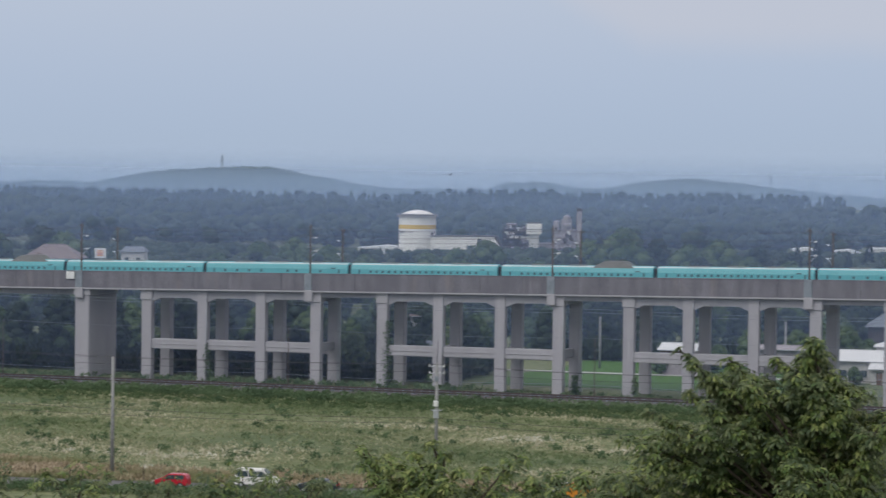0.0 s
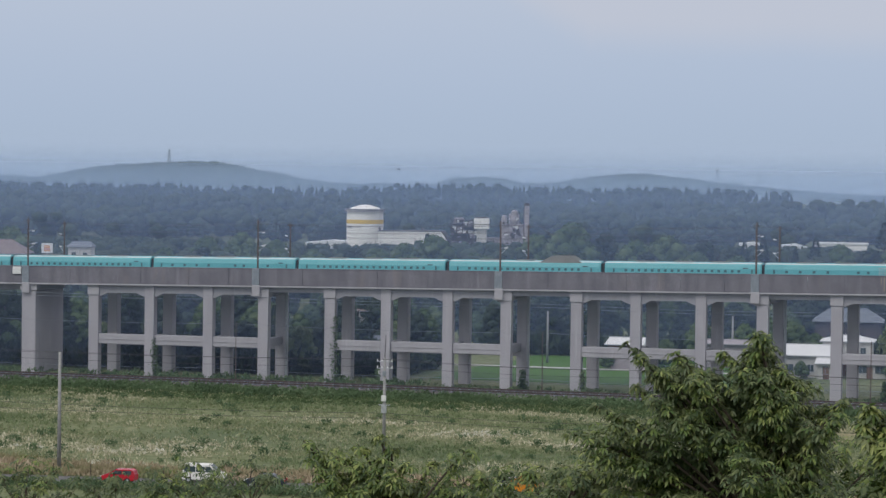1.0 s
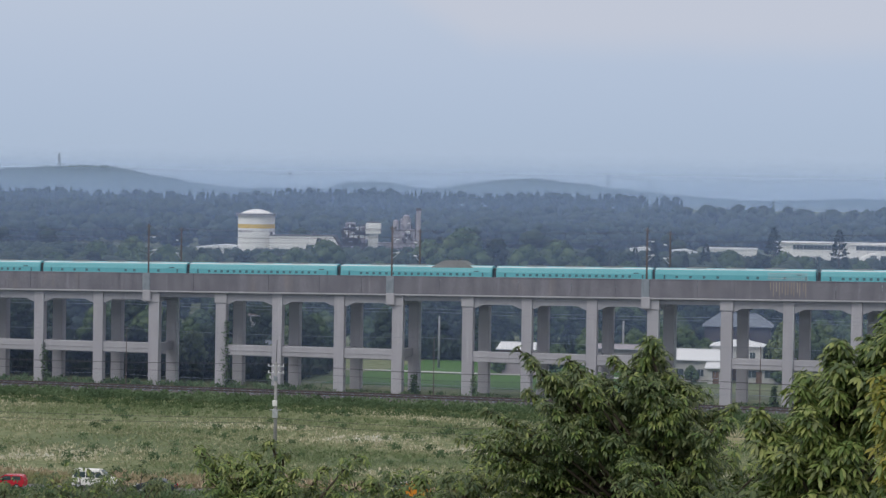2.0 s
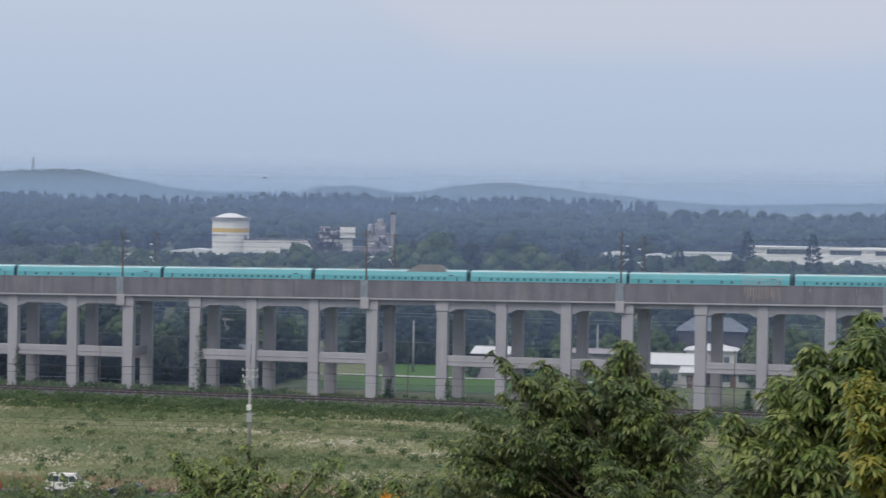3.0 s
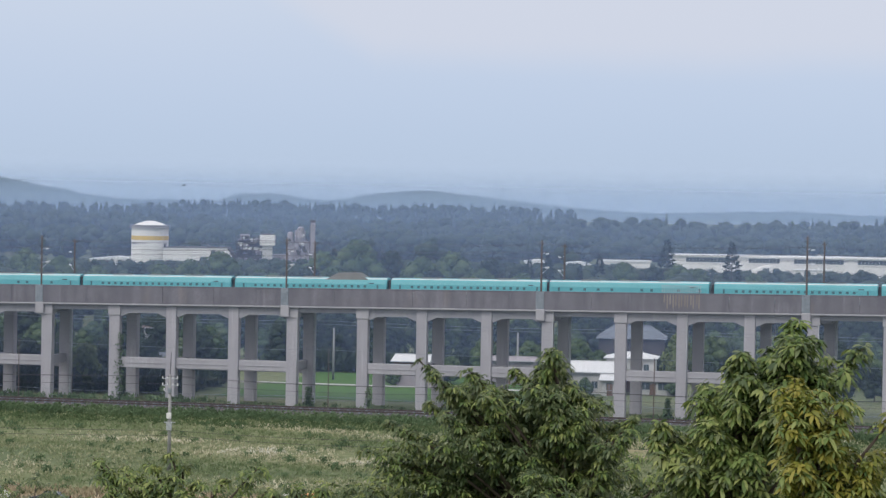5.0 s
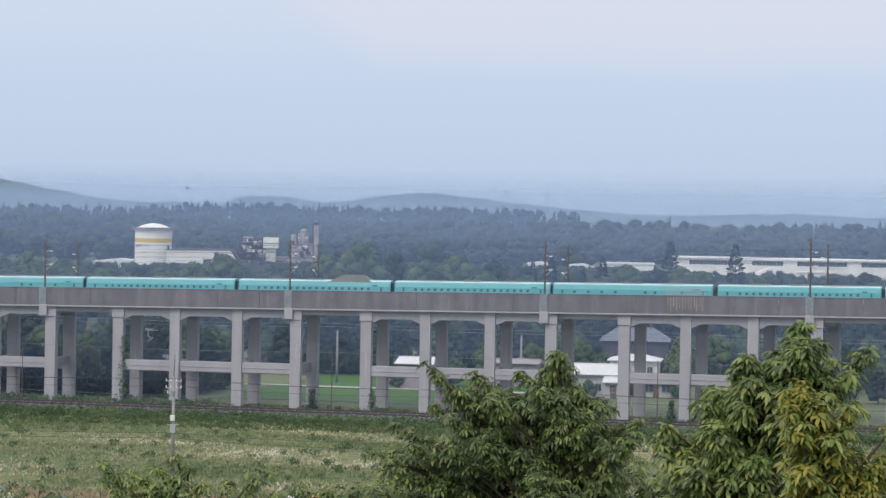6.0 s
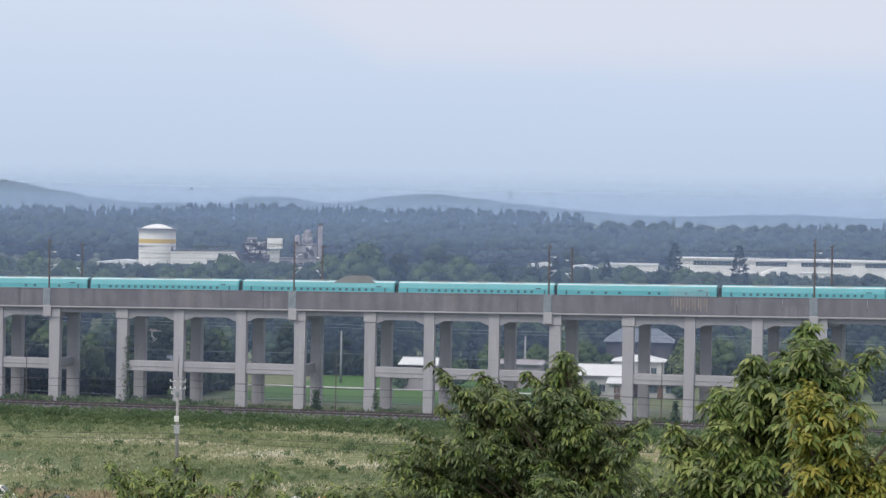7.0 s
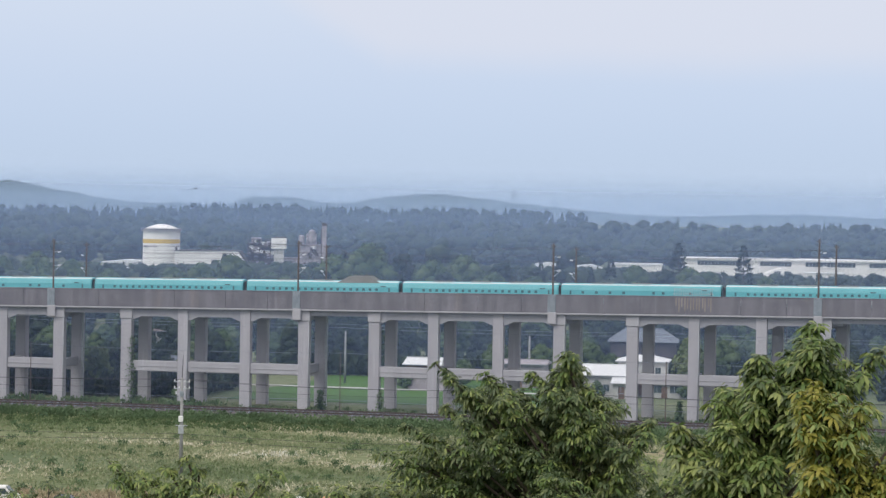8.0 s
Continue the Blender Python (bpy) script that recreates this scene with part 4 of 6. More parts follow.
# far woods, too many to count
def forest(name, d0, d1, count, high, mat, label, per=18, size=2.0, half=0.26, seed=1, floor=None, hole=None, conic=0.5, cap=None, lobes=3, fine=False):
    """A wood too large to count: lumpy crowns, pointed or round, with ragged leaf sprays on them."""
    rng = np.random.default_rng(seed)
    y = d0 + (d1 - d0) * rng.uniform(0, 1, count)
    x = y * rng.uniform(-half * 1.35, half * 0.95, count)
    h = high * rng.uniform(0.6, 1.15, count)
    cone = rng.uniform(0, 1, count) < conic
    P, D, V, F = [], [], [], []
    at_v = 0
    BV, BF = (ICO2_V, ICO2_F) if fine else (ICO_V, ICO_F)
    for i in range(count):
        if hole and hole(x[i], y[i]):
            continue
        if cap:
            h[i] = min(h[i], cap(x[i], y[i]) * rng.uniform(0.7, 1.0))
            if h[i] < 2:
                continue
        z0 = floor(x[i], y[i]) if floor else 0.0
        for lobe in range(1 if cone[i] else lobes):
            v = BV * (1 + rng.uniform(-0.16, 0.16, (len(BV), 1)))
            if cone[i]:
                k = np.clip((1 - v[:, 2:3]) / 2, 0.03, 1) ** 0.9
                r = h[i] * 0.2
                v = np.concatenate([v[:, :2] * k * r * 1.3, v[:, 2:3] * h[i] * 0.48], 1) + np.array([x[i], y[i], z0 + h[i] * 0.54])
            else:
                r = h[i] * rng.uniform(0.24, 0.36)
                a = rng.uniform(0, 6.283)
                v = v * np.array([r, r, r * 0.8]) + np.array([x[i] + math.cos(a) * r * 0.8, y[i] + math.sin(a) * r * 0.8, z0 + h[i] * 0.95 - r * 0.8 - lobe * h[i] * 0.2])
            V.append(v)
            F.append(BF + at_v)
            at_v += len(v)
            w = rng.integers(0, len(v), per)
            P.append(v[w])
            D.append(v[w] - v.mean(0) + np.array([0, 0, 0.5]))
    P, D = np.concatenate(P), np.concatenate(D)
    D /= np.linalg.norm(D, axis=1, keepdims=True)
    T = np.cross(D, rng.normal(0, 1, D.shape)) + D * 0.4
    lv, lf = leaf_cards(P + rng.normal(0, size * 0.3, P.shape), T, size * rng.uniform(0.4, 1.0, len(P)), size * 0.6, rng, face=D)
    V = np.concatenate(V + [lv])
    F = np.concatenate(F + [lf + at_v])
    tagged(new(name, mesh_of(name, V, F, mat)), label, "forest", kind="stuff")


def rise(x, y):
    """Gentle swell of the wooded land far off."""
    return max(0.0, (y - 1400) / 1600) * 5.0 + 2.2 * math.sin(x * 0.008 + y * 0.003) + 1.3 * math.sin(x * 0.021)


def works(x, y):
    """Kept clear for the factories."""
    return (-165 < x < -40 and 1130 < y < 1215) or (35 < x < 230 and 1060 < y < 1215)


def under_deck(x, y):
    """Tallest a tree may be so that the works stay in the camera's view."""
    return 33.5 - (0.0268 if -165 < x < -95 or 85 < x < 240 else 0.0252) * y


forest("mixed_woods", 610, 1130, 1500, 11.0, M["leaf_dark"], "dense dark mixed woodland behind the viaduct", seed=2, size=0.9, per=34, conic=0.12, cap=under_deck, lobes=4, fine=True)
forest("mixed_woods", 1225, 1420, 1100, 13.5, M["leaf_dark"], "dense dark mixed woodland across the plain", seed=3, size=1.5, per=16, conic=0.15)
forest("mixed_woods", 1480, 1930, 1700, 15, M["leaf_dark"], "dense dark mixed woodland further off", seed=4, size=1.8, per=12, floor=rise, conic=0.35)
forest("conifer_woods", 1980, 3000, 2800, 14.5, M["needle"], "hazy blue-green conifer forest on low rises", seed=5, size=2.2, per=10, floor=rise, conic=0.7, hole=lambda x, y: x / y > 0.035 + 0.02 * math.sin(y * 0.01) and y > 2000)


def hills(name, y, crest, mat, label):
    """A ridge across the view with a rough wooded skyline."""
    xs = np.linspace(-1900, 1700, 2200)
    rng = np.random.default_rng(9)
    jag = np.convolve(rng.normal(0, 1, len(xs)), np.ones(3) / 2, 'same')
    clump = np.convolve(rng.normal(0, 1, len(xs)), np.ones(14) / 5, 'same')
    top = np.array([crest(x) for x in xs]) + jag * 0.8 + clump * 0.9
    V, F = [], []
    rows = [(0.0, -260, 0.0), (0.5, -130, 0.55), (0.85, -50, 0.9), (1.0, 0, 1.0), (0.0, 260, 0.0)]
    for k, dy, hh in rows:
        for x, z in zip(xs, top):
            V.append((x, y + dy, max(z, 0) * hh - 1))
    n = len(xs)
    for r in range(len(rows) - 1):
        F += [(r * n + i, r * n + i + 1, (r + 1) * n + i + 1, (r + 1) * n + i) for i in range(n - 1)]
    me = bpy.data.meshes.new(name)
    me.from_pydata(V, [], F)
    me.materials.append(mat)
    tagged(new(name, me), label, "hills", kind="structure")


def bump_at(x, c, w, h, power=2):
    return h * math.exp(-abs((x - c) / w) ** power)


hills("far_hills", 4000, lambda x: 17 - 9 / (1 + math.exp(-(x - 190) / 45)) + bump_at(x, -750, 110, 24) + bump_at(x, -640, 85, 18) + bump_at(x, -560, 60, 5) + bump_at(x, -850, 60, 7) + bump_at(x, -1000, 60, 5) + bump_at(x, -250, 62, 12, 4) + bump_at(x, -60, 80, 10) + bump_at(x, 30, 110, 14) + bump_at(x, 200, 90, 4) + bump_at(x, 520, 110, 7), M["hill"], "low wooded hills, blue behind the haze sheets")

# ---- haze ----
# upright blue sheets imitate the air's haze, the far ones tinted towards the sky
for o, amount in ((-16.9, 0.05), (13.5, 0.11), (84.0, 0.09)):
    me = mesh_of("mist_layer", [(-400, o, -1), (400, o, -1), (400, o, 40), (-400, o, 40)], [(0, 1, 2, 3)], mist("haze_sheet_tint", amount, 25, 40))
    tagged(new("mist_layer", me), "thin see-through blue sheet that imitates summer haze", "mist", kind="structure").matrix_world = PLAN
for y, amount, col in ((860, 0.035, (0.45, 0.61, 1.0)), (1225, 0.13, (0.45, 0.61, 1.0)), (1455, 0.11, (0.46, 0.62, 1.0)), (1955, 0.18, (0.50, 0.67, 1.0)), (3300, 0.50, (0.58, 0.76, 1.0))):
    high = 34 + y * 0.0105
    me = mesh_of("mist_layer", [(-y * 1.2, y, -5), (y * 1.2, y, -5), (y * 1.2, y, high), (-y * 1.2, y, high)], [(0, 1, 2, 3)], mist("haze_sheet_tint", amount, 30 - y * 0.003, high, col))
    tagged(new("mist_layer", me), "thin see-through blue sheet that imitates summer haze", "mist", kind="structure")


# ---- meadow in front of the viaduct ----
def scatter_tufts(name, n, s0, s1, o0, o1, size, per, mat, label, category, seed, keep=None, upright=1.3, width=0.35, mound=0.15, blade=1.0):
    """Many small plants in the plan's frame, each a handful of blades."""
    rng = np.random.default_rng(seed)
    S, O = rng.uniform(s0, s1, n), rng.uniform(o0, o1, n)
    if keep:
        k = keep(S, O, rng)
        S, O = S[k], O[k]
    n = len(S)
    h = size * rng.uniform(0.55, 1.4, n)
    c = np.stack([S, O, np.zeros(n)], 1).repeat(per, 0)
    hh = h.repeat(per)
    P = c + rng.normal(0, 1, c.shape) * np.array([0.45, 0.45, 0.0]) * hh[:, None] + np.array([0, 0, 1.0]) * (rng.uniform(0, mound, len(c)) * hh)[:, None]
    D = rng.normal(0, 0.7, c.shape) + np.array([0, 0, upright])
    V, F = leaf_cards(P, D, hh * blade * rng.uniform(0.6, 1.1, len(c)), hh * width * blade * (1.6 if blade < 1 else 1), rng)
    ob = new(name, mesh_of(name, V, F, mat))
    ob.matrix_world = PLAN
    return tagged(ob, label, category, kind="stuff")


def dry_edge(S):
    """How far the dry grass reaches back from the road, at S along the road."""
    return np.clip(17.0 - 0.16 * (S + 30), 4.5, 22) + 2 * np.sin(S * 0.13)


def patchy(S, O, rng):
    m = ROAD.inverted() @ PLAN
    rs, ro = m[0][0] * S + m[0][1] * O + m[0][3], m[1][0] * S + m[1][1] * O + m[1][3]
    clear = ro > dry_edge(rs) + rng.normal(0, 1.5, len(S))
    v = np.sin(S * 0.11 + 1.3 * np.sin(O * 0.07)) + np.sin(O * 0.23 + S * 0.05) + rng.normal(0, 0.9, len(S))
    return (v > -1.1) & clear


scatter_tufts("meadow_weeds", 42000, -125, 125, -129, -24, 0.42, 6, M["weed"], "rough meadow of green weeds with pale flowering patches", "meadow", 21, patchy)
scatter_tufts("dark_weed_clumps", 420, -125, 125, -122, -26, 0.75, 60, M["shrub"], "scattered dark green bushy weed clumps in the meadow", "bushes", 22, mound=0.8, blade=0.4)
scatter_tufts("shrub_band", 3200, -140, 140, -28, -17.5, 0.8, 34, M["shrub"], "dense strip of dark green shrubs along the railway", "shrubs", 23, mound=0.9, blade=0.42)
scatter_tufts("low_green_band", 3500, -140, 140, -38, -27, 0.5, 12, M["leaf"], "low green undergrowth beside the shrubs", "undergrowth", 28, mound=0.6, blade=0.6)
scatter_tufts("column_foot_bushes", 420, -140, -8, -4.0, 3.5, 0.6, 14, M["shrub"], "bushes round the feet of the viaduct columns", "bushes", 24, mound=0.9)
scatter_tufts("column_foot_grass", 600, -8, 120, -4.5, 4, 0.5, 8, M["leaf"], "thin grass round the feet of the viaduct columns", "grass", 25)
scatter_tufts("wood_edge_bushes", 1600, -130, -21, 14, 40, 2.0, 22, M["leaf_dark"], "dark bushes at the edge of the woods", "bushes", 26, mound=1.0)
scatter_tufts("wood_edge_bushes", 1500, -20, 150, 79, 92, 1.9, 22, M["leaf_dark"], "dark bushes behind the rice paddies", "bushes", 27, mound=1.0)


def strip(S, O, rng):
    return O < dry_edge(S) + rng.normal(0, 1.5, len(S))


scatter_tufts("dry_grass", 20000, -75, 90, 3.2, 25, 0.62, 6, M["straw"], "strip of dry straw-coloured tall grass beside the road", "grass", 29, strip, upright=1.5, width=0.3).matrix_world = ROAD
scatter_tufts("roadside_hedge", 1500, -75, 90, -8.5, -4.2, 0.62, 34, M["shrub"], "low dark green hedge along the near side of the road", "hedge", 30, mound=0.9, blade=0.45).matrix_world = ROAD
slab("bare_soil_bank", 40, 66, -62, -44, 0.25, M["straw"], "bare reddish brown soil bank in the meadow", "soil")
for k in range(16):
    p = part("fence_post", rod((0, 0, -0.2), (0, 0, 1.35), 0.06, 0.05, 6), M["bark"], None, "short dark wooden fence post in dry grass")
    p.matrix_world = ROAD @ pose(-32 + k * 4.1, 3.7 + 0.3 * math.sin(k * 2.1), 0)
    tagged(p, "", "post", "fence posts by the road")


# climbing plants on the columns
def ivy(s, z1, n, seed, side=1, y=0.3):
    rng = np.random.default_rng(seed)
    z = rng.uniform(0, 1, n) ** 1.4 * z1
    w = 0.75 * (1 - 0.75 * z / z1) + 0.15
    P = np.stack([s + side * 0.8 + rng.normal(0, 0.45, n) * w, rng.uniform(y - 0.25, y + 1.4, n), z], 1)
    V, F = leaf_cards(P, rng.normal(0, 1, (n, 3)) + np.array([0, -0.6, -0.2]), 0.4 * rng.uniform(0.6, 1.2, n), 0.32, rng)
    ob = new("climbing_ivy", mesh_of("climbing_ivy", V, F, M["shrub"]))
    ob.matrix_world = PLAN
    tagged(ob, "green ivy climbing a concrete viaduct column", "ivy", "ivy on the columns")


ivy(-58.3, 6.2, 420, 31)
ivy(-27.6, 10.5, 560, 32)
ivy(12.3, 3.4, 260, 33, 1.2)
ivy(2.6, 3.0, 420, 34, 1.2, 1.5)
ivy(-19.0, 2.5, 160, 35, -1)
ivy(60.4, 3.0, 420, 36, -1.2, 1.5)


# ---- utility poles ----
def utility_pole(x, y, high, gear, label):
    t = empty("utility_pole", pose(x, y, land(x, y), 0, 0, -12), label, "pole", "utility poles")
    part("shaft", rod((0, 0, -0.3), (0, 0, high), 0.24, 0.15, 12), M["pole"], t, smooth=True)
    if gear:
        for z in (high - 0.5, high - 1.3):
            part("cross_arm", box(-1.0, 1.0, -0.06, 0.06, z - 0.05, z + 0.05, bev=0.01), M["zinc"], t)
            for x0 in (-0.9, -0.35, 0.35, 0.9):
                part("insulator", rod((x0, 0, z + 0.05), (x0, 0, z + 0.3), 0.08, 0.05, 8), M["insulator"], t)
        part("switch_box", box(-0.2, 0.25, -0.3, -0.1, high - 2.2, high - 1.6, bev=0.04), M["plate"], t)
        part("bracket", box(-0.75, 0.2, -0.05, 0.05, high - 2.0, high - 1.9, bev=0.01), M["zinc"], t)
        part("insulator", rod((-0.72, 0, high - 1.9), (-0.72, 0, high - 1.6), 0.08, 0.05, 8), M["insulator"], t)
        part("switch_box", box(-0.28, 0.28, -0.4, -0.15, high - 5.2, high - 4.5, bev=0.05), M["insulator"], t)
        part("switch_box", box(-0.3, 0.35, -0.35, -0.12, high - 6.6, high - 5.6, bev=0.04), M["zinc"], t)
        part("cross_arm", box(-0.7, 0.7, -0.06, 0.06, high - 5.7, high - 5.6, bev=0.01), M["zinc"], t)
        for z in np.arange(1.6, high - 5, 0.75):
            part("climbing_step", box(-0.26, 0.26, -0.03, 0.03, z, z + 0.05), M["zinc"], t)
    return t


utility_pole(-64.3, 288.4, 13.2, False, "tall plain pale concrete pole beside dry grass")
utility_pole(-30.6, 311.9, 11.6, True, "concrete utility pole with white insulators and switch boxes in the meadow")
part("antenna_rod", rod((-30.6, 311.9, 11.5), (-30.5, 311.9, 14.2), 0.05, 0.03, 6), M["wire"], None, "thin dark rod on top of the utility pole")
tagged(bpy.data.objects["antenna_rod"], "", "rod")
pw = empty("power_wires", Matrix.Identity(4), "thin dark power wires crossing the meadow", "wires", kind="structure")
for z0, z1, z2, dx in ((11.4, 11.4, 11.4, -0.9), (11.4, 11.4, 11.4, 0.9), (10.5, 10.5, 10.6, 0.3), (5.0, 5.0, 5.2, 0.1), (4.2, 4.4, 4.4, 0.0)):
    A, B, C, E = (-99.0 + dx, 326 + dx, z0), (-30.6 + dx, 311.9 + dx * 0.2, z1), (9.0 + dx, 303.5, z2), (60.0 + dx, 293.0, z2)
    for p, q in ((A, B), (B, C), (C, E)):
        wire_line("wire", sag(p, q, 0.5, 8), 0.022, pw, M["wire"])
for x, y, h in ((-17.2, 470, 9.2), (-41.2, 430, 7.2), (15.4, 470, 8.9)):
    utility_pole(x, y, h, False, "slim pale pole standing behind the viaduct")
# line along the ground railway, seen against the columns
rl = empty("railway_wires", PLAN, "thin pale wires along the ground railway", "wires", kind="structure")
for z, o in ((13.6, -3.0), (13.1, -3.0), (9.2, -3.4), (3.0, -15.0)):
    for k in range(-3, 3):
        wire_line("wire", sag((k * 50.0 + 8, o, z), (k * 50.0 + 58, o, z), 0.35, 6), 0.02, rl, M["plate"])
for k in range(-3, 4):
    p = part("signal_post", rod((0, 0, 0.0), (0, 0, 9.4), 0.09, 0.06, 8), M["steel"], None, "slim dark line post by the ground railway")
    p.matrix_world = at(k * 50.0 + 8, -3.4, 0.0)
    tagged(p, "", "post", "line posts by the railway")


# ---- vehicles on the road ----
def vehicle(label, mat, length, high, profile, glass, s, o, flip=False):
    """profile: (x, z) outline of the side; glass: (x0, x1, z0, z1, slant) side panes."""
    t = empty("car", ROAD @ pose(s, o, 0.06, 0, 0, 180 if flip else 0), label, "car", "cars on the road")
    w = 0.82
    bm = extrude(profile, -w, w, axis="y")
    bmesh.ops.bevel(bm, geom=[e for e in bm.edges], offset=0.07, segments=2, affect="EDGES")
    body = part("body", bm, mat, t)
    (xa, za), (xb, zb) = next((p, q) for p, q in zip(profile, profile[1:]) if q[0] > p[0] + 0.3 and p[1] - q[1] > 0.35)
    bm = bmesh.new()
    extrude([(xa + 0.08, za - 0.03), (xb - 0.04, zb + 0.05), (xb - 0.04, zb - 0.02), (xa + 0.08, za - 0.1)], -0.68, 0.68, bm, axis="y")
    for v in bm.verts:
        v.co += Vector((0.03, 0, 0.03))
    part("windscreen", bm, M["glass"], t)
    part("bumper", box(length - 0.12, length + 0.04, -0.76, 0.76, 0.28, 0.48, bev=0.04), M["dark"], t)
    for sgn in (-1, 1):
        for x0, x1, z0, z1, k in glass:
            y = sgn * (w + 0.004)
            bm = bmesh.new()
            extrude([(x0, z0), (x1 + k, z0), (x1, z1), (x0 + max(0, -k) * 0.4, z1)], y - 0.015, y + 0.015, bm, axis="y")
            part("side_window", bm, M["glass"], t)
        for x in (0.78, length - 0.85):
            wh = part("tyre", rod((x, sgn * 0.62, 0.31), (x, sgn * 0.86, 0.31), 0.31, seg=18), M["dark"], t)
            part("rim", rod((x, sgn * 0.855, 0.31), (x, sgn * 0.875, 0.31), 0.19, seg=14), M["zinc"], wh)
        part("headlight", box(length - 0.14, length + 0.02, sgn * 0.6 - 0.14, sgn * 0.6 + 0.14, 0.62, 0.8, bev=0.03), M["insulator"], t)
        part("tail_light", box(-0.02, 0.1, sgn * 0.66 - 0.09, sgn * 0.66 + 0.09, 0.7, 0.95, bev=0.02), M["red"], t)
    return t


hatch = [(0, 0.3), (0, 0.85), (0.18, 1.4), (0.5, 1.5), (2.1, 1.5), (2.85, 0.98), (3.6, 0.85), (3.75, 0.55), (3.72, 0.3)]
sedan = [(0, 0.3), (0, 0.9), (0.75, 0.98), (1.25, 1.42), (2.5, 1.44), (3.2, 0.98), (4.2, 0.82), (4.4, 0.55), (4.38, 0.3)]
van = [(0, 0.3), (0.02, 1.0), (0.16, 1.9), (0.4, 1.97), (3.1, 1.95), (3.95, 1.15), (4.55, 0.95), (4.68, 0.6), (4.65, 0.3)]
vehicle("small red hatchback car on the asphalt road", M["red"], 3.75, 1.5, hatch, [(0.35, 1.3, 0.98, 1.4, 0.0), (1.4, 2.1, 0.98, 1.4, 0.55)], -9.0, -1.6, True)
vehicle("dark saloon car with a pale roof on the road", M["black"], 4.4, 1.45, sedan, [(1.05, 1.9, 0.98, 1.36, 0.0), (2.0, 2.5, 0.98, 1.36, 0.5)], 7.2, -1.6, True)
vehicle("white van with dark side windows on the road", M["tank"], 4.68, 1.97, van, [(0.3, 1.5, 1.15, 1.75, 0.0), (1.6, 2.5, 1.15, 1.75, 0.0), (2.6, 3.1, 1.15, 1.75, 0.5)], -4.6, 1.3)
lorry = [(0, 0.4), (0, 1.9), (2.0, 1.9), (2.05, 1.75), (2.7, 1.7), (3.15, 1.0), (3.3, 0.9), (3.3, 0.4)]
vehicle("small orange lorry on the road behind branches", M["orange"], 3.3, 1.9, lorry, [(2.2, 2.7, 1.1, 1.55, 0.25)], 34.0, -1.6, True)
vehicle("small white hatchback car on the road", M["tank"], 3.75, 1.5, hatch, [(0.35, 1.3, 0.98, 1.4, 0.0), (1.4, 2.1, 0.98, 1.4, 0.55)], 29.0, 1.3)


# ---- houses behind the viaduct ----
def house(x, y, turn, wx, wy, wall_h, roof_h, wallmat, roofmat, label, hip=0.0, eave=0.5, wins=((-0.25, 1.0), (0.25, 1.0)), storeys=1):
    t = empty("house", pose(x, y, 0, 0, 0, turn), label, "house", "farm houses")
    part("wall", box(-wx / 2, wx / 2, -wy / 2, wy / 2, -0.2, wall_h, bev=0.03), wallmat, t)
    ex, ey = wx / 2 + eave, wy / 2 + eave
    bm = bmesh.new()
    r = ex - hip
    pts = [(-ex, -ey, wall_h + 0.004), (ex, -ey, wall_h + 0.004), (ex, ey, wall_h + 0.004), (-ex, ey, wall_h + 0.004)]
    low = [bm.verts.new(p) for p in pts]
    mid = [bm.verts.new((p[0], p[1], p[2] + 0.16)) for p in pts]
    a, b = bm.verts.new((-r, 0, wall_h + roof_h)), bm.verts.new((r, 0, wall_h + roof_h))
    for i in range(4):
        bm.faces.new((low[i], low[(i + 1) % 4], mid[(i + 1) % 4], mid[i]))
    bm.faces.new(low[::-1])
    bm.faces.new((mid[0], mid[1], b, a))
    bm.faces.new((mid[2], mid[3], a, b))
    bm.faces.new((mid[1], mid[2], b))
    bm.faces.new((mid[3], mid[0], a))
    part("roof", bm, roofmat, t)
    part("ridge", rod((-r, 0, wall_h + roof_h), (r, 0, wall_h + roof_h), 0.13, seg=6), roofmat, t)
    dr = part("door", box(-wx * 0.06 - 0.5, -wx * 0.06 + 0.5, -wy / 2 - 0.05, -wy / 2 - 0.003, 0.0, 2.0, bev=0.02), M["brownwall"], t, "dark brown entrance door")
    part("door_handle", box(-wx * 0.06 + 0.32, -wx * 0.06 + 0.38, -wy / 2 - 0.1, -wy / 2 - 0.053, 0.95, 1.1), M["zinc"], dr)
    part("gutter", rod((-ex, -ey - 0.05, wall_h + 0.05), (ex, -ey - 0.05, wall_h + 0.05), 0.06, seg=6), M["zinc"], t)
    for u, w in wins:
        for k in range(storeys):
            z = 0.95 + k * 2.7
            wd = part("window", box(u * wx - w / 2, u * wx + w / 2, -wy / 2 - 0.04, -wy / 2 - 0.003, z, z + 1.15, bev=0.01), M["glass"], t)
            part("window_frame", box(u * wx - w / 2 - 0.08, u * wx + w / 2 + 0.08, -wy / 2 - 0.09, -wy / 2 - 0.045, z - 0.1, z - 0.02), M["zinc"], wd)
            part("window_frame", box(u * wx - 0.03, u * wx + 0.03, -wy / 2 - 0.07, -wy / 2 - 0.045, z, z + 1.15), M["zinc"], wd)
    return t


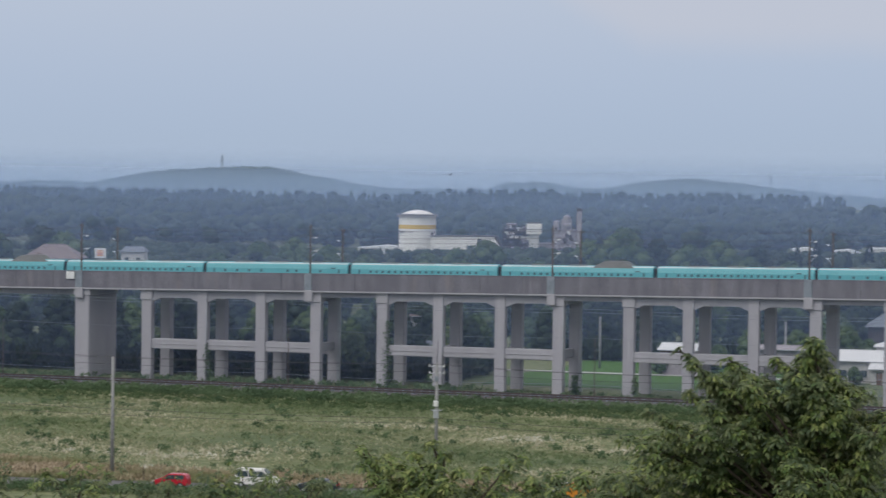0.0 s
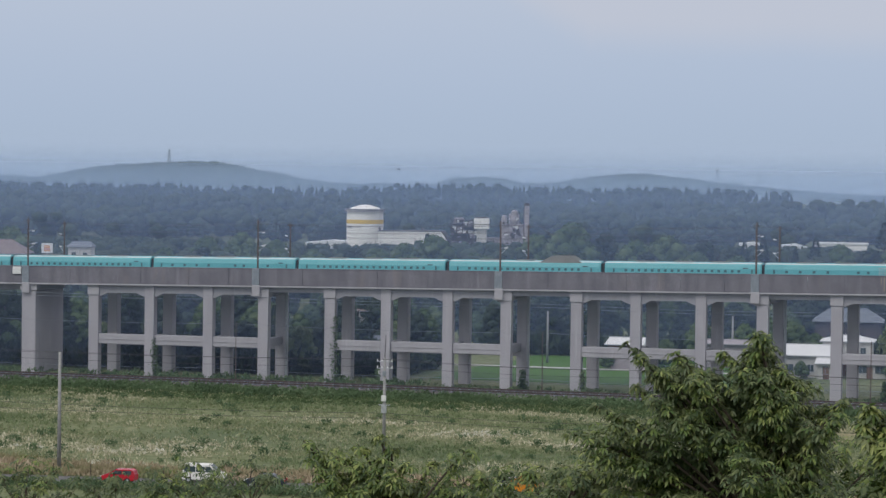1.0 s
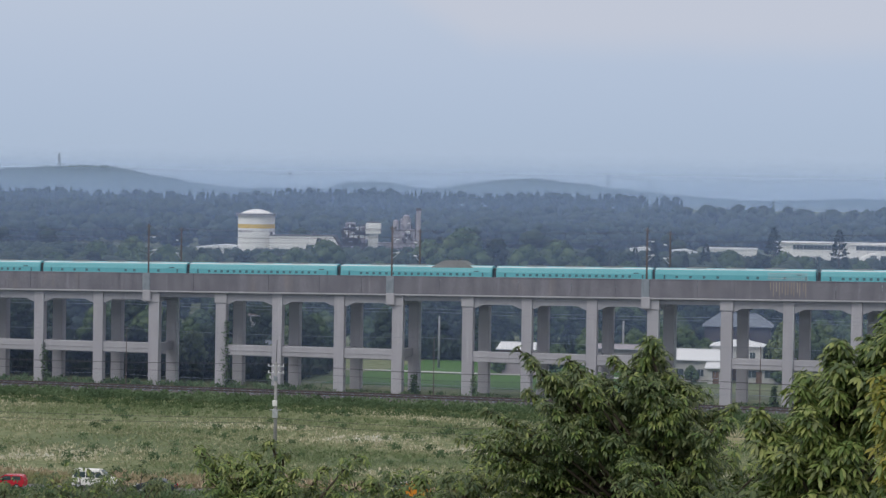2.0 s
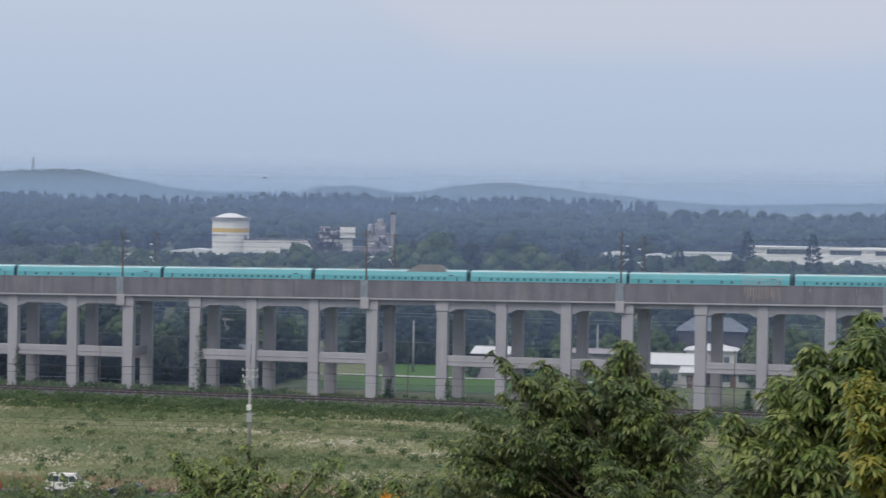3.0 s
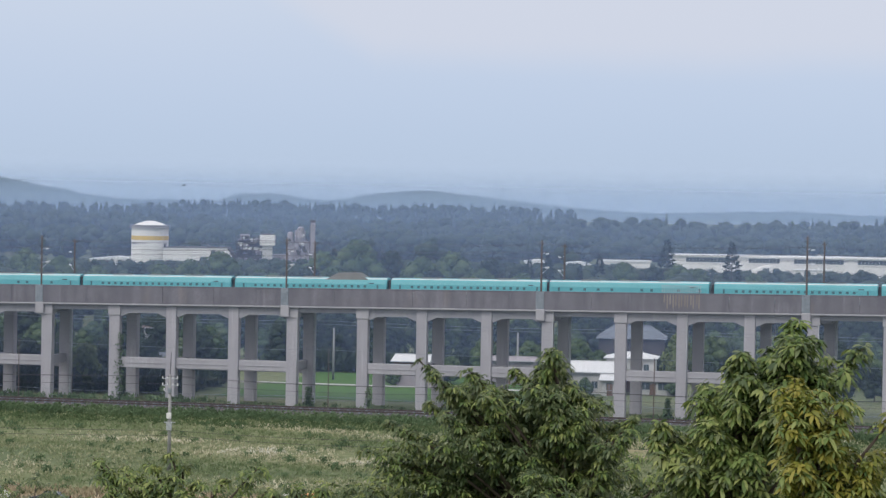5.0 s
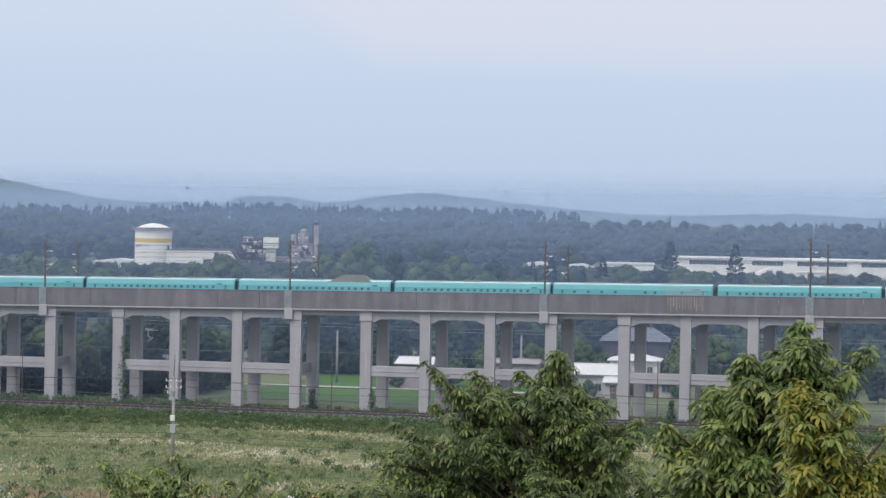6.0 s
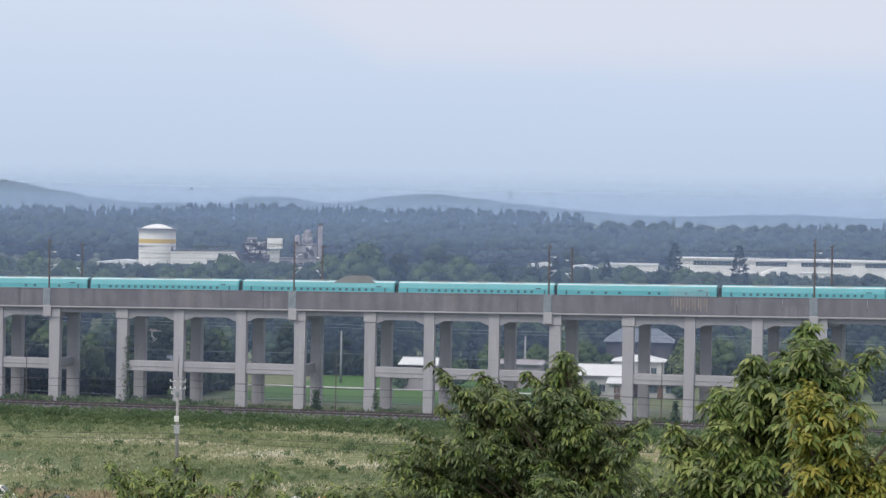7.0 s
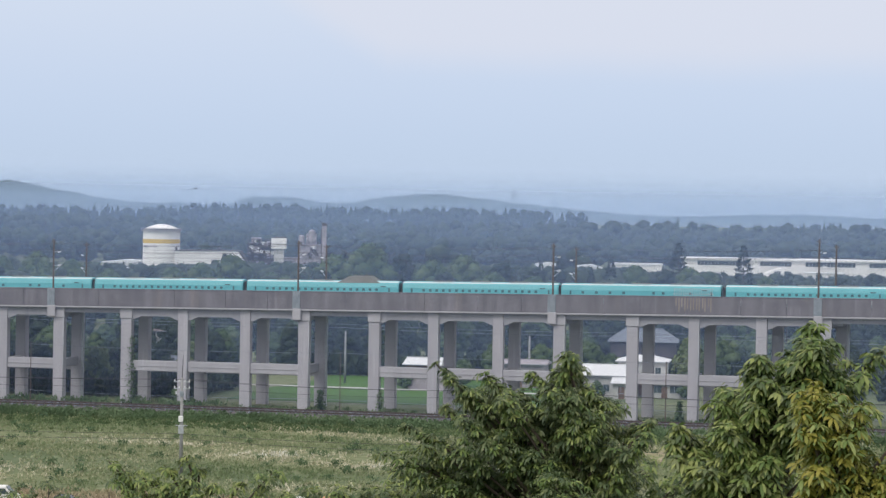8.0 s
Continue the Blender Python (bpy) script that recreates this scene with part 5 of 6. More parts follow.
house(27.8, 452, -8, 10.5, 8, 3.5, 1.7, M["wall"], M["sheet"], "low farmhouse with a white sheet roof and pale walls", hip=0.6, wins=((-0.3, 1.6), (0.05, 1.0), (0.33, 1.3)))
house(34.6, 456, -8, 8.2, 7, 5.7, 0.95, M["wall"], M["sheet"], "two-storey white farmhouse with a shallow white roof", hip=2.6, wins=((-0.25, 0.9), (0.33, 0.9)), storeys=2)
house(38.2, 449, -8, 6.5, 5, 2.35, 0.75, M["wall"], M["sheet"], "low white annexe with a pale lean roof", hip=0.3, wins=((-0.25, 1.5), (0.2, 1.5)))
house(30.5, 445.5, -8, 3.2, 3.6, 2.5, 0.9, M["wall"], M["sheet"], "small white porch building with a pale roof", hip=0.2, wins=((-0.1, 0.9),))
house(37.3, 492, -6, 12, 8, 7.2, 2.3, M["plantdark"], M["tileroof"], "tall farmhouse with a blue-grey tiled roof", hip=3.0, wins=((-0.25, 1.4), (0.2, 1.4)), storeys=2)
house(-3.0, 463, -10, 6.0, 5, 4.0, 1.2, M["brownwall"], M["sheet"], "small brown shed house with a pale roof beside the paddy", hip=0.3, wins=((-0.2, 1.0), (0.25, 1.0)))
garden_wall = part("garden_wall", box(-2.6, 5.2, -0.15, 0.15, -0.2, 2.1, bev=0.03), M["plantgrey"], None, "plain grey concrete garden wall beside the paddy")
garden_wall.matrix_world = pose(-3.2, 456.5, 0, 0, 0, -10)
tagged(garden_wall, "", "wall")
house(14.5, 468, -10, 8, 5, 4.1, 0.7, M["plantgrey"], M["plantgrey"], "low grey farm shed with a flat sheet roof", hip=0.1, wins=((0.1, 1.4),))
house(-50.3, 500, -6, 6.5, 6, 7.2, 1.7, M["wall"], M["brownroof"], "pale house with a brown roof among trees", hip=1.4, storeys=2)
house(-49.5, 470, -6, 6.0, 5, 3.0, 1.3, M["wall"], M["tileroof"], "pale low house half hidden by trees", hip=0.8)
house(-157.5, 640, 4, 13, 10, 12.4, 3.4, M["brownwall"], M["brownroof"], "large brown-roofed house above the viaduct deck", hip=4.5, eave=0.8, storeys=3)
house(-138.0, 642, 4, 5.6, 7, 14.2, 1.3, M["wall"], M["tileroof"], "tall white house with a shallow grey roof", hip=0.8, eave=0.3, storeys=5)
sg = empty("roadside_sign", pose(-146.1, 640, 0, 0, 0, 0), "white square sign with an orange mark on a post", "sign")
part("sign_post", rod((0, 0.2, -0.2), (0, 0.2, 12.7), 0.2, 0.2, 8), M["zinc"], sg)
part("panel", box(-1.4, 1.4, -0.12, 0.12, 12.6, 15.0, bev=0.06), M["insulator"], sg)
for k in range(4):
    part("mark", box(-0.75, 0.75, -0.15, -0.125, 13.1 + k * 0.38, 13.32 + k * 0.38), M["orange"] if k != 1 else M["red"], sg)


# ---- storage tank and works ----
FD = 1150.0
tank = empty("storage_tank", pose(-122.2, FD, 0), "large white cylindrical storage tank with a yellow band", "tank")
R = 8.0
part("shell", lathe([(R, -0.3), (R, 9.9), (R + 0.02, 10.0), (R, 16.3)], 48), M["tank"], tank, smooth=False)
part("band", lathe([(R + 0.01, 10.9), (R + 0.05, 10.9), (R + 0.05, 12.7), (R + 0.01, 12.7)], 48), M["yellow"], tank, "yellow painted band")
part("roof_dome", lathe([(R + 0.25, 16.3), (R + 0.25, 16.5), (5.6, 18.0), (2.6, 18.9), (0.5, 19.15)], 48), M["tank"], tank)
part("walkway", lathe([(R + 0.3, 16.1), (R + 0.9, 16.1), (R + 0.9, 16.25), (R + 0.3, 16.25)], 48), M["plantgrey"], tank)
for i in range(36):
    a = 2 * math.pi * i / 36
    part("rail_post", rod(((R + 0.85) * math.cos(a), (R + 0.85) * math.sin(a), 16.25), ((R + 0.85) * math.cos(a), (R + 0.85) * math.sin(a), 17.3), 0.06, seg=5), M["plantgrey"], tank)
part("hand_rail", lathe([(R + 0.82, 17.22), (R + 0.9, 17.22), (R + 0.9, 17.3), (R + 0.82, 17.3)], 48), M["plantgrey"], tank)
for k, w in enumerate((0.8, 0.5, 0.9, 0.7, 0.7, 0.5)):
    part("lettering_bar", box(-7.0 + k * 1.1, -7.0 + k * 1.1 + w, -R + 0.0 if k > 3 else -R * 0.95 + 1.6 - 0.42 * k, -R * 0.4, 9.2, 10.0), M["plantgrey"], tank)
for k in range(5):
    z = 2.2 + 1.9 * k
    part("seam", lathe([(R, z), (R + 0.025, z), (R + 0.025, z + 0.08), (R, z + 0.08)], 48), M["plantgrey"], tank)

shed = empty("works_hall", pose(-100.5, FD, 0), "long low white works hall beside the tank", "hall")
part("wall", extrude([(-15, -0.3), (-15, 7.9), (12.4, 8.05), (15.6, 3.0), (15.6, -0.3)], -9, 9, axis="y"), M["tank"], shed)
part("roof", extrude([(-15.3, 7.904), (12.5, 8.054), (12.6, 8.3), (-15.3, 8.15)], -9.3, 9.3, axis="y"), M["plantdark"], shed)
part("end_roof", extrude([(12.55, 8.3), (12.42, 8.06), (15.62, 3.01), (15.9, 3.1)], -9.3, 9.3, axis="y"), M["plantdark"], shed)
for z in (3.4, 5.9):
    part("wall_seam", box(-15, 12.3, -9.03, -9.003, z, z + 0.1), M["plantgrey"], shed)
for k in range(14):
    part("wall_seam", box(-14.2 + k * 1.95, -14.15 + k * 1.95, -9.05, -9.033, 0, 7.6), M["plantgrey"], shed)
for x in (-14.4, 4.2):
    part("roof_vent", lathe([(0.35, 8.2), (0.35, 8.9), (1.0, 8.95), (0.1, 9.6)], 10), M["plantdark"], shed).location = (x, -8.0, 0)
part("door", box(-12.6, -8.6, -9.06, -9.003, 0, 5.8), M["tank"], shed)
low = empty("low_annex", pose(-140.0, FD, 0), "low white annex with a sloping roof beside the tank", "annex")
part("wall", box(-7, 9, -7, 7, -0.3, 2.3, bev=0.05), M["tank"], low)
part("roof", extrude([(-7.5, 2.3), (9.5, 2.3), (9.5, 3.2), (4, 3.7), (-7.5, 2.55)], -7.4, 7.4, axis="y"), M["sheet"], low)

plant_a = empty("process_plant", pose(-77.5, FD, 0), "grey and brown steel process plant with platforms", "plant")
part("core", box(-6.5, 3, -5, 5, -0.3, 11.2, bev=0.1), M["plantdark"], plant_a)
rng = np.random.default_rng(41)
for k in range(70):
    x, z = rng.uniform(-7.2, 4.0), rng.uniform(0.5, 12.2)
    w, h = rng.uniform(0.5, 2.6), rng.uniform(0.3, 1.6)
    part("duct", box(x, x + w, -5.9 - rng.uniform(0, 0.8), -5.0, z, z + h, bev=0.05), M["plantgrey"] if rng.uniform() < 0.55 else M["tank"] if rng.uniform() < 0.35 else M["plantdark"], plant_a)
for x in (-6.6, -4.2, -1.8, 0.6, 3.0):
    part("frame_post", box(x - 0.14, x + 0.14, -6.8, -6.5, -0.3, 13.4), M["plantdark"], plant_a)
for z in (3.2, 6.0, 8.8, 11.4, 13.3):
    part("platform", box(-7.2, 3.6, -6.85, -4.8, z, z + 0.16), M["plantdark"], plant_a)
part("top_house", box(-5.6, -1.6, -4, 3, 11.2, 14.0, bev=0.1), M["plantgrey"], plant_a)
silo = empty("white_silo", pose(-70.9, FD - 6, 0), "pale blocky silo tower with a wide dark-capped head", "silo")
part("shaft", box(-2.1, 2.1, -2, 2, -0.3, 9.4, bev=0.1), M["wall"], silo)
part("head", box(-3.2, 3.2, -3, 3, 9.4, 14.0, bev=0.15), M["tank"], silo)
part("cap", box(-2.6, 2.6, -2.4, 2.4, 14.0, 14.6, bev=0.08), M["plantdark"], silo)
part("belt", box(-3.25, 3.25, -3.05, 3.05, 11.3, 11.6), M["plantdark"], silo)
plant_b = empty("process_plant", pose(-58.5, FD, 0), "grey stepped kiln building with pipes and platforms", "plant")
part("core", box(-4.0, 5.5, -4, 4, -0.3, 11.5, bev=0.1), M["plantgrey"], plant_b)
part("step", box(-1.0, 3.4, -3.4, 3.4, 11.5, 16.0, bev=0.1), M["plantgrey"], plant_b)
part("cyclone", lathe([(0.3, 10.5), (1.5, 13.0), (1.5, 17.2), (0.6, 17.8)], 16), M["plantgrey"], plant_b).location = (1.6, -3.6, 0)
part("cyclone", lathe([(0.3, 8.5), (1.3, 11.0), (1.3, 15.0), (0.6, 15.5)], 16), M["plantgrey"], plant_b).location = (-2.8, -3.4, 0)
part("gable", extrude([(1.0, 6.6), (5.0, 6.6), (3.0, 9.6)], -4.4, -4.02, axis="y"), M["plantdark"], plant_b)
for k in range(52):
    x, z = rng.uniform(-4.2, 4.6), rng.uniform(0.5, 14.0)
    part("duct", box(x, x + rng.uniform(0.3, 1.4), -4.9, -4.05, z, z + rng.uniform(0.2, 1.4), bev=0.04), M["plantdark"] if rng.uniform() < 0.4 else M["tank"] if rng.uniform() < 0.3 else M["plantgrey"], plant_b)
part("low_wing", box(-11.5, -4.0, -4, 4, -0.3, 5.6, bev=0.1), M["plantgrey"], plant_b)
stack = empty("chimney_stack", pose(-51.6, FD - 3, 0), "square grey chimney stack with a dark top", "chimney")
part("shaft", box(-1.0, 1.0, -1, 1, -0.3, 19.6, bev=0.08), M["plantgrey"], stack)
part("rim", box(-1.2, 1.2, -1.2, 1.2, 19.6, 20.9, bev=0.08), M["plantdark"], stack)
part("pipe", rod((-1.3, -0.6, 0), (-1.3, -0.6, 18.0), 0.25, seg=8), M["plantdark"], stack)


# ---- white factory ----
fac = empty("white_factory", pose(104.0, 1150, 0, 0, 0, -3.0), "long low white factory with ribbon windows among trees", "factory")
part("wall", box(0, 125, 0, 26, -0.3, 7.7, bev=0.05), M["tank"], fac)
part("roof", extrude([(-0.8, 7.7), (26.5, 7.7), (26.5, 8.3), (13, 8.7), (-0.8, 8.4)], -0.5, 125.5), M["sheet"], fac)
part("fascia", box(-0.6, 125.6, -1.0, -0.82, 7.75, 8.45, bev=0.03), M["tank"], fac)
for k, (a, b) in enumerate(((6, 27), (33, 46.5), (52.5, 74), (80, 100), (104, 120))):
    n = int((b - a) / 1.5)
    for i in range(n):
        x = a + i * (b - a) / n
        part("window", box(x + 0.06, x + (b - a) / n - 0.06, -0.05, -0.003, 5.4, 7.3, bev=0.02), M["glass"], fac)
    part("sill", box(a - 0.3, b + 0.3, -0.3, -0.06, 4.9, 5.3, bev=0.02), M["tank"], fac)
hall = empty("white_workshop", pose(137.5, 1132, 0, 0, 0, -3.0), "white workshop with a curved roof before the factory", "workshop")
prof = [(0, -0.3), (0, 2.5)] + [(15 * i / 8, 2.6 + 2.3 * math.sin(math.pi * i / 8)) for i in range(9)] + [(15, 2.5), (15, -0.3)]
part("wall", extrude(prof, 0, 12, axis="y"), M["tank"], hall)
for x in (5.0, 9.4):
    part("window", box(x - 1.3, x + 1.3, -0.06, -0.003, 1.9, 3.7, bev=0.02), M["glass"], hall)
    for y in (x - 0.43, x + 0.43):
        part("mullion", box(y - 0.05, y + 0.05, -0.09, -0.062, 1.9, 3.7), M["tank"], hall)
hall2 = empty("white_workshop", pose(127.5, 1128, 0, 0, 0, -3.0), "low white shed with a curved roof edge", "workshop")
prof = [(0, -0.3), (0, 1.5)] + [(11 * i / 6, 1.6 + 2.6 * math.cos(math.pi * i / 12)) for i in range(7)] + [(11, -0.3)]
part("wall", extrude(prof, 0, 10, axis="y"), M["tank"], hall2)
side = empty("white_workshop", pose(154.5, 1130, 0, 0, 0, -3.0), "low flat white shed before the factory", "workshop")
part("wall", box(0, 16, 0, 10, -0.3, 3.0, bev=0.05), M["tank"], side)
part("roof", box(-0.5, 16.5, -0.5, 10.5, 3.004, 3.4, bev=0.05), M["sheet"], side)
for x, w, h in ((45.5, 10.5, 5.4), (63.5, 10.0, 4.9)):
    b = empty("white_workshop", pose(x, 1150, 0), "small white gabled workshop between trees", "workshop")
    part("wall", box(-w / 2, w / 2, -5, 5, -0.3, h - 1.4, bev=0.05), M["tank"], b)
    part("roof", extrude([(-w / 2 - 0.4, h - 1.4), (w / 2 + 0.4, h - 1.4), (w / 2 + 0.3, h - 1.2), (1.0, h), (-w / 2 - 0.3, h - 0.6)], -5.5, 5.5, axis="y"), M["sheet"], b)
    part("window", box(-2.5, 2.0, -5.06, -5.003, 1.2, 2.8, bev=0.02), M["glass"], b)
b = empty("white_workshop", pose(84, 1160, 0), "long pale low roof glimpsed over the trees", "workshop")
part("wall", box(-11, 11, -5, 5, -0.3, 4.6, bev=0.05), M["tank"], b)
part("roof", box(-11.5, 11.5, -5.5, 5.5, 4.604, 5.5, bev=0.1), M["sheet"], b)


# ---- far masts and the line marker ----
def lattice_mast(x, y, z, h, w, label):
    t = empty("lattice_mast", pose(x, y, z), label, "mast", "far lattice masts")
    for sx in (-1, 1):
        for sy in (-1, 1):
            part("leg", rod((sx * w, sy * w, -2), (sx * w * 0.3, sy * w * 0.3, h), w * 0.16, seg=5), M["plate"], t)
    for k in range(7):
        a, b = k / 7, (k + 1) / 7
        wa, wb = w * (1 - 0.7 * a), w * (1 - 0.7 * b)
        part("brace", rod((-wa, -wa, h * a), (wb, -wb, h * b), w * 0.10, seg=4), M["plate"], t)
        part("brace", rod((wa, -wa, h * a), (-wb, -wb, h * b), w * 0.10, seg=4), M["plate"], t)
    return t


lattice_mast(-724, 3990, 40, 23.0, 2.4, "tall lattice radio mast on a hazy hill")
lattice_mast(103, 3930, 28, 16.5, 2.8, "hazy lattice pylon on the far ridge")
lattice_mast(165, 3930, 22, 16.0, 2.4, "hazy lattice pylon on the far ridge")
hv = empty("far_power_line", Matrix.Identity(4), "faint far power line with a dark marker", "wires", kind="structure")
wire_line("wire", sag((-240, 1500, 37.0), (-40, 1500, 37.2), 2.1, 14), 0.05, hv, M["plate"])
wire_line("wire", sag((-40, 1500, 37.2), (190, 1500, 36.4), 2.1, 14), 0.05, hv, M["plate"])
part("marker", lathe([(0.2, -0.3), (1.4, -0.2), (1.1, 0.3), (0.3, 0.75)], 12), M["wire"], hv, "dark cap-shaped line marker").location = (-140.6, 1500, 34.95)


# ---- trees on the near slope ----
def drooping_leaves(C, A, per, leaf, rng, wide=0.29, droop=0.55):
    """Umbrella-like whorls: per leaves round the axis A at each centre C, arching out and hanging at the tip."""
    n = len(C) * per
    C, A = C.repeat(per, 0), A.repeat(per, 0)
    turn = (np.arange(n) % per) * (2 * math.pi / per) + rng.uniform(-0.4, 0.4, n)
    X = np.cross(A, np.array((0.31, 0.87, 0.12)))
    X /= np.linalg.norm(X, axis=1, keepdims=True) + 1e-9
    Y = np.cross(A, X)
    D = X * np.cos(turn)[:, None] + Y * np.sin(turn)[:, None] + A * rng.uniform(0.0, 0.5, (n, 1))
    D /= np.linalg.norm(D, axis=1, keepdims=True)
    L = leaf * rng.uniform(0.65, 1.2, (n, 1))
    S = np.cross(D, A + rng.normal(0, 0.25, (n, 3)))
    S /= np.linalg.norm(S, axis=1, keepdims=True) + 1e-9
    W = S * L * wide * 0.5
    hang = np.array((0, 0, -1.0)) * L * droop * rng.uniform(0.6, 1.4, (n, 1))
    a = C + D * L * 0.1
    m1, m2 = C + D * L * 0.42 + hang * 0.12, C + D * L * 0.74 + hang * 0.48
    tip = C + D * L * 0.95 + hang
    V = np.stack([a, m1 - W * 0.85, m1 + W * 0.85, m2 - W, m2 + W, tip], 1).reshape(-1, 3)
    i = np.arange(n)[:, None] * 6
    F = np.concatenate([i + np.array([q]) for q in ((0, 2, 1), (1, 2, 4), (1, 4, 3), (3, 4, 5))], 0)
    return V, F


def near_tree(name_label, x, y, fork, tips, mat, mat_lo, leaf, seed, whorls, depth=0.7, fill=2, low=4, per=8, droop=0.55):
    """A tree whose crown comes into view: trunk, arching limbs to each tip, twigs, and whorls of hanging leaves along
    them.
    tips: (sideways from the trunk, world height, radius of the leafy end) of the limbs, set to fit the camera's view;
    fill: inner limbs for each."""
    rng = np.random.default_rng(seed)
    z0 = land(x, y)
    t = empty("tree", pose(x, y, z0), name_label, "tree", "trees on the near slope")
    limbs = [(dx, rng.uniform(-depth, depth) * 0.6, z - z0, r, 1.0) for dx, z, r in tips]
    for dx, z, r in tips:
        for _ in range(fill):
            k = rng.uniform(0.55, 0.95)
            limbs.append((dx * k, rng.uniform(-depth, depth), z - z0 - rng.uniform(1.2, 4.5) * r - 0.05, r * rng.uniform(1.1, 1.6), 1.2))
    top, base = max(q[2] for q in limbs), min(z for dx, z, r in tips) - z0
    west, east = -min(q[0] for q in limbs), max(q[0] for q in limbs)
    reach = max(west, east)
    for i in range(low * 4):
        a = i * 2.4
        limbs.append((math.cos(a) * (east if math.cos(a) > 0 else west) * rng.uniform(0.3, 1.0), math.sin(a) * reach * rng.uniform(0.3, 0.7), base - rng.uniform(-0.5, 0.8) * reach * 0.5, reach * 0.16, 0.9))
    bm = bmesh.new()
    fz = fork - z0
    rod((0, 0, -0.4), (0.05, 0.03, fz), 0.2, 0.12, 10, bm)
    rod((0.05, 0.03, fz), (0.02, 0.0, max(fz + 0.2, top - 1.2)), 0.11, 0.03, 8, bm)
    total = sum((q[3] + 0.05) * q[4] for q in limbs)
    C, A = [], []
    for dx, dy, z, r, dense in limbs:
        out = math.hypot(dx, dy)
        e = Vector((dx, dy, z))
        root = Vector((dx * 0.1, dy * 0.1, max(min(fz - 0.1, z - 0.1), z - 0.3 - 0.85 * out)))
        bow = root.lerp(e, 0.6) + Vector((0, 0, 0.10 * out))
        pts = [root * (1 - u) ** 2 + bow * (2 * u * (1 - u)) + e * u * u for u in (0, 0.25, 0.5, 0.75, 1.0)]
        for i in range(4):
            rod(pts[i], pts[i + 1], 0.030 - 0.006 * i, 0.024 - 0.0055 * i, 5, bm)
        for _ in range(max(3, int(whorls * (r + 0.05) * dense / total))):
            u = 1.0 - abs(rng.normal(0, 0.22))
            u = max(u, 0.4)
            c = root * (1 - u) ** 2 + bow * (2 * u * (1 - u)) + e * u * u
            v = Vector(rng.normal(0, 1, 3))
            v.normalize()
            c = c + Vector((v.x, v.y, v.z * 0.6)) * r * rng.uniform(0.25, 1.05)
            C.append(c[:])
            A.append((v.x * 0.55 + dx * 0.12, v.y * 0.55 - 0.1, 0.9 + v.z * 0.3))
            if rng.uniform() < 0.05:
                rod(pts[3], c, 0.008, 0.003, 4, bm)
    part("trunk", bm, M["bark"], t)
    C, A = np.array(C), np.array(A)
    A /= np.linalg.norm(A, axis=1, keepdims=True)
    pick = rng.uniform(0, 1, len(C)) < 0.35
    for sel, mm, text in ((~pick, mat, ""), (pick, mat_lo, "foliage of another green")):
        V, F = drooping_leaves(C[sel], A[sel], per, leaf, rng, droop=droop)
        part("foliage", mesh_of("foliage", V, F, mm), mm, t, text)
    return t


# lighter leaves mixed in at random stand in for highlights on the sprays
near_tree("dark green leafy tree with drooping leaves on the near slope", 1.62, 35, 29.0,
          [(-0.13, 31.43, 0.13), (-0.21, 31.21, 0.21), (0.00, 31.25, 0.16), (-0.59, 31.18, 0.10), (-1.86, 31.30, 0.09), (-1.70, 31.14, 0.11), (-1.76, 30.73, 0.10), (-1.23, 31.20, 0.10), (-1.08, 31.06, 0.13), (-1.40, 30.95, 0.12),
           (-0.83, 30.85, 0.19), (0.21, 30.97, 0.16), (0.36, 30.84, 0.15), (0.57, 30.77, 0.15), (0.86, 30.49, 0.12), (1.00, 30.61, 0.07), (0.79, 30.18, 0.16), (0.51, 30.35, 0.19), (-2.28, 30.48, 0.08), (-2.03, 30.38, 0.11), (-1.79, 30.29, 0.13),
           (-2.60, 30.12, 0.08), (-2.31, 30.02, 0.13), (-1.98, 29.95, 0.16), (-2.51, 29.82, 0.10), (-0.45, 30.75, 0.22), (-0.10, 30.94, 0.21), (-0.97, 30.54, 0.21), (0.16, 30.56, 0.22)],
          M["near_leaf_dark"], M["near_leaf"], 0.105, 71, 8200, depth=0.9, fill=3)
near_tree("bright green leafy tree with long hanging leaves", 3.14, 28, 30.0,
          [(0.67, 32.18, 0.10), (0.55, 32.04, 0.12), (0.79, 32.02, 0.12), (0.39, 31.79, 0.12), (0.95, 31.77, 0.14), (1.14, 31.70, 0.14), (1.36, 31.94, 0.11), (0.02, 31.85, 0.10), (-0.06, 31.77, 0.08), (0.13, 31.76, 0.10),
           (-0.29, 31.49, 0.08), (-0.42, 31.38, 0.10), (-0.21, 31.42, 0.12), (-0.29, 31.24, 0.12), (-0.34, 31.06, 0.10), (-0.81, 31.10, 0.07), (-0.71, 31.03, 0.10), (-0.89, 30.96, 0.07), (-0.57, 30.97, 0.10), (-0.84, 30.80, 0.06),
           (-0.41, 30.94, 0.10), (-0.62, 30.68, 0.11), (-0.38, 30.68, 0.13), (-0.54, 30.53, 0.13), (0.24, 31.57, 0.14), (0.66, 31.82, 0.14), (-0.02, 31.33, 0.14), (0.09, 31.03, 0.15), (0.44, 31.34, 0.15)],
          M["near_leaf"], M["near_leaf_dark"], 0.132, 72, 5600, depth=0.7, fill=3, low=6, droop=0.5)
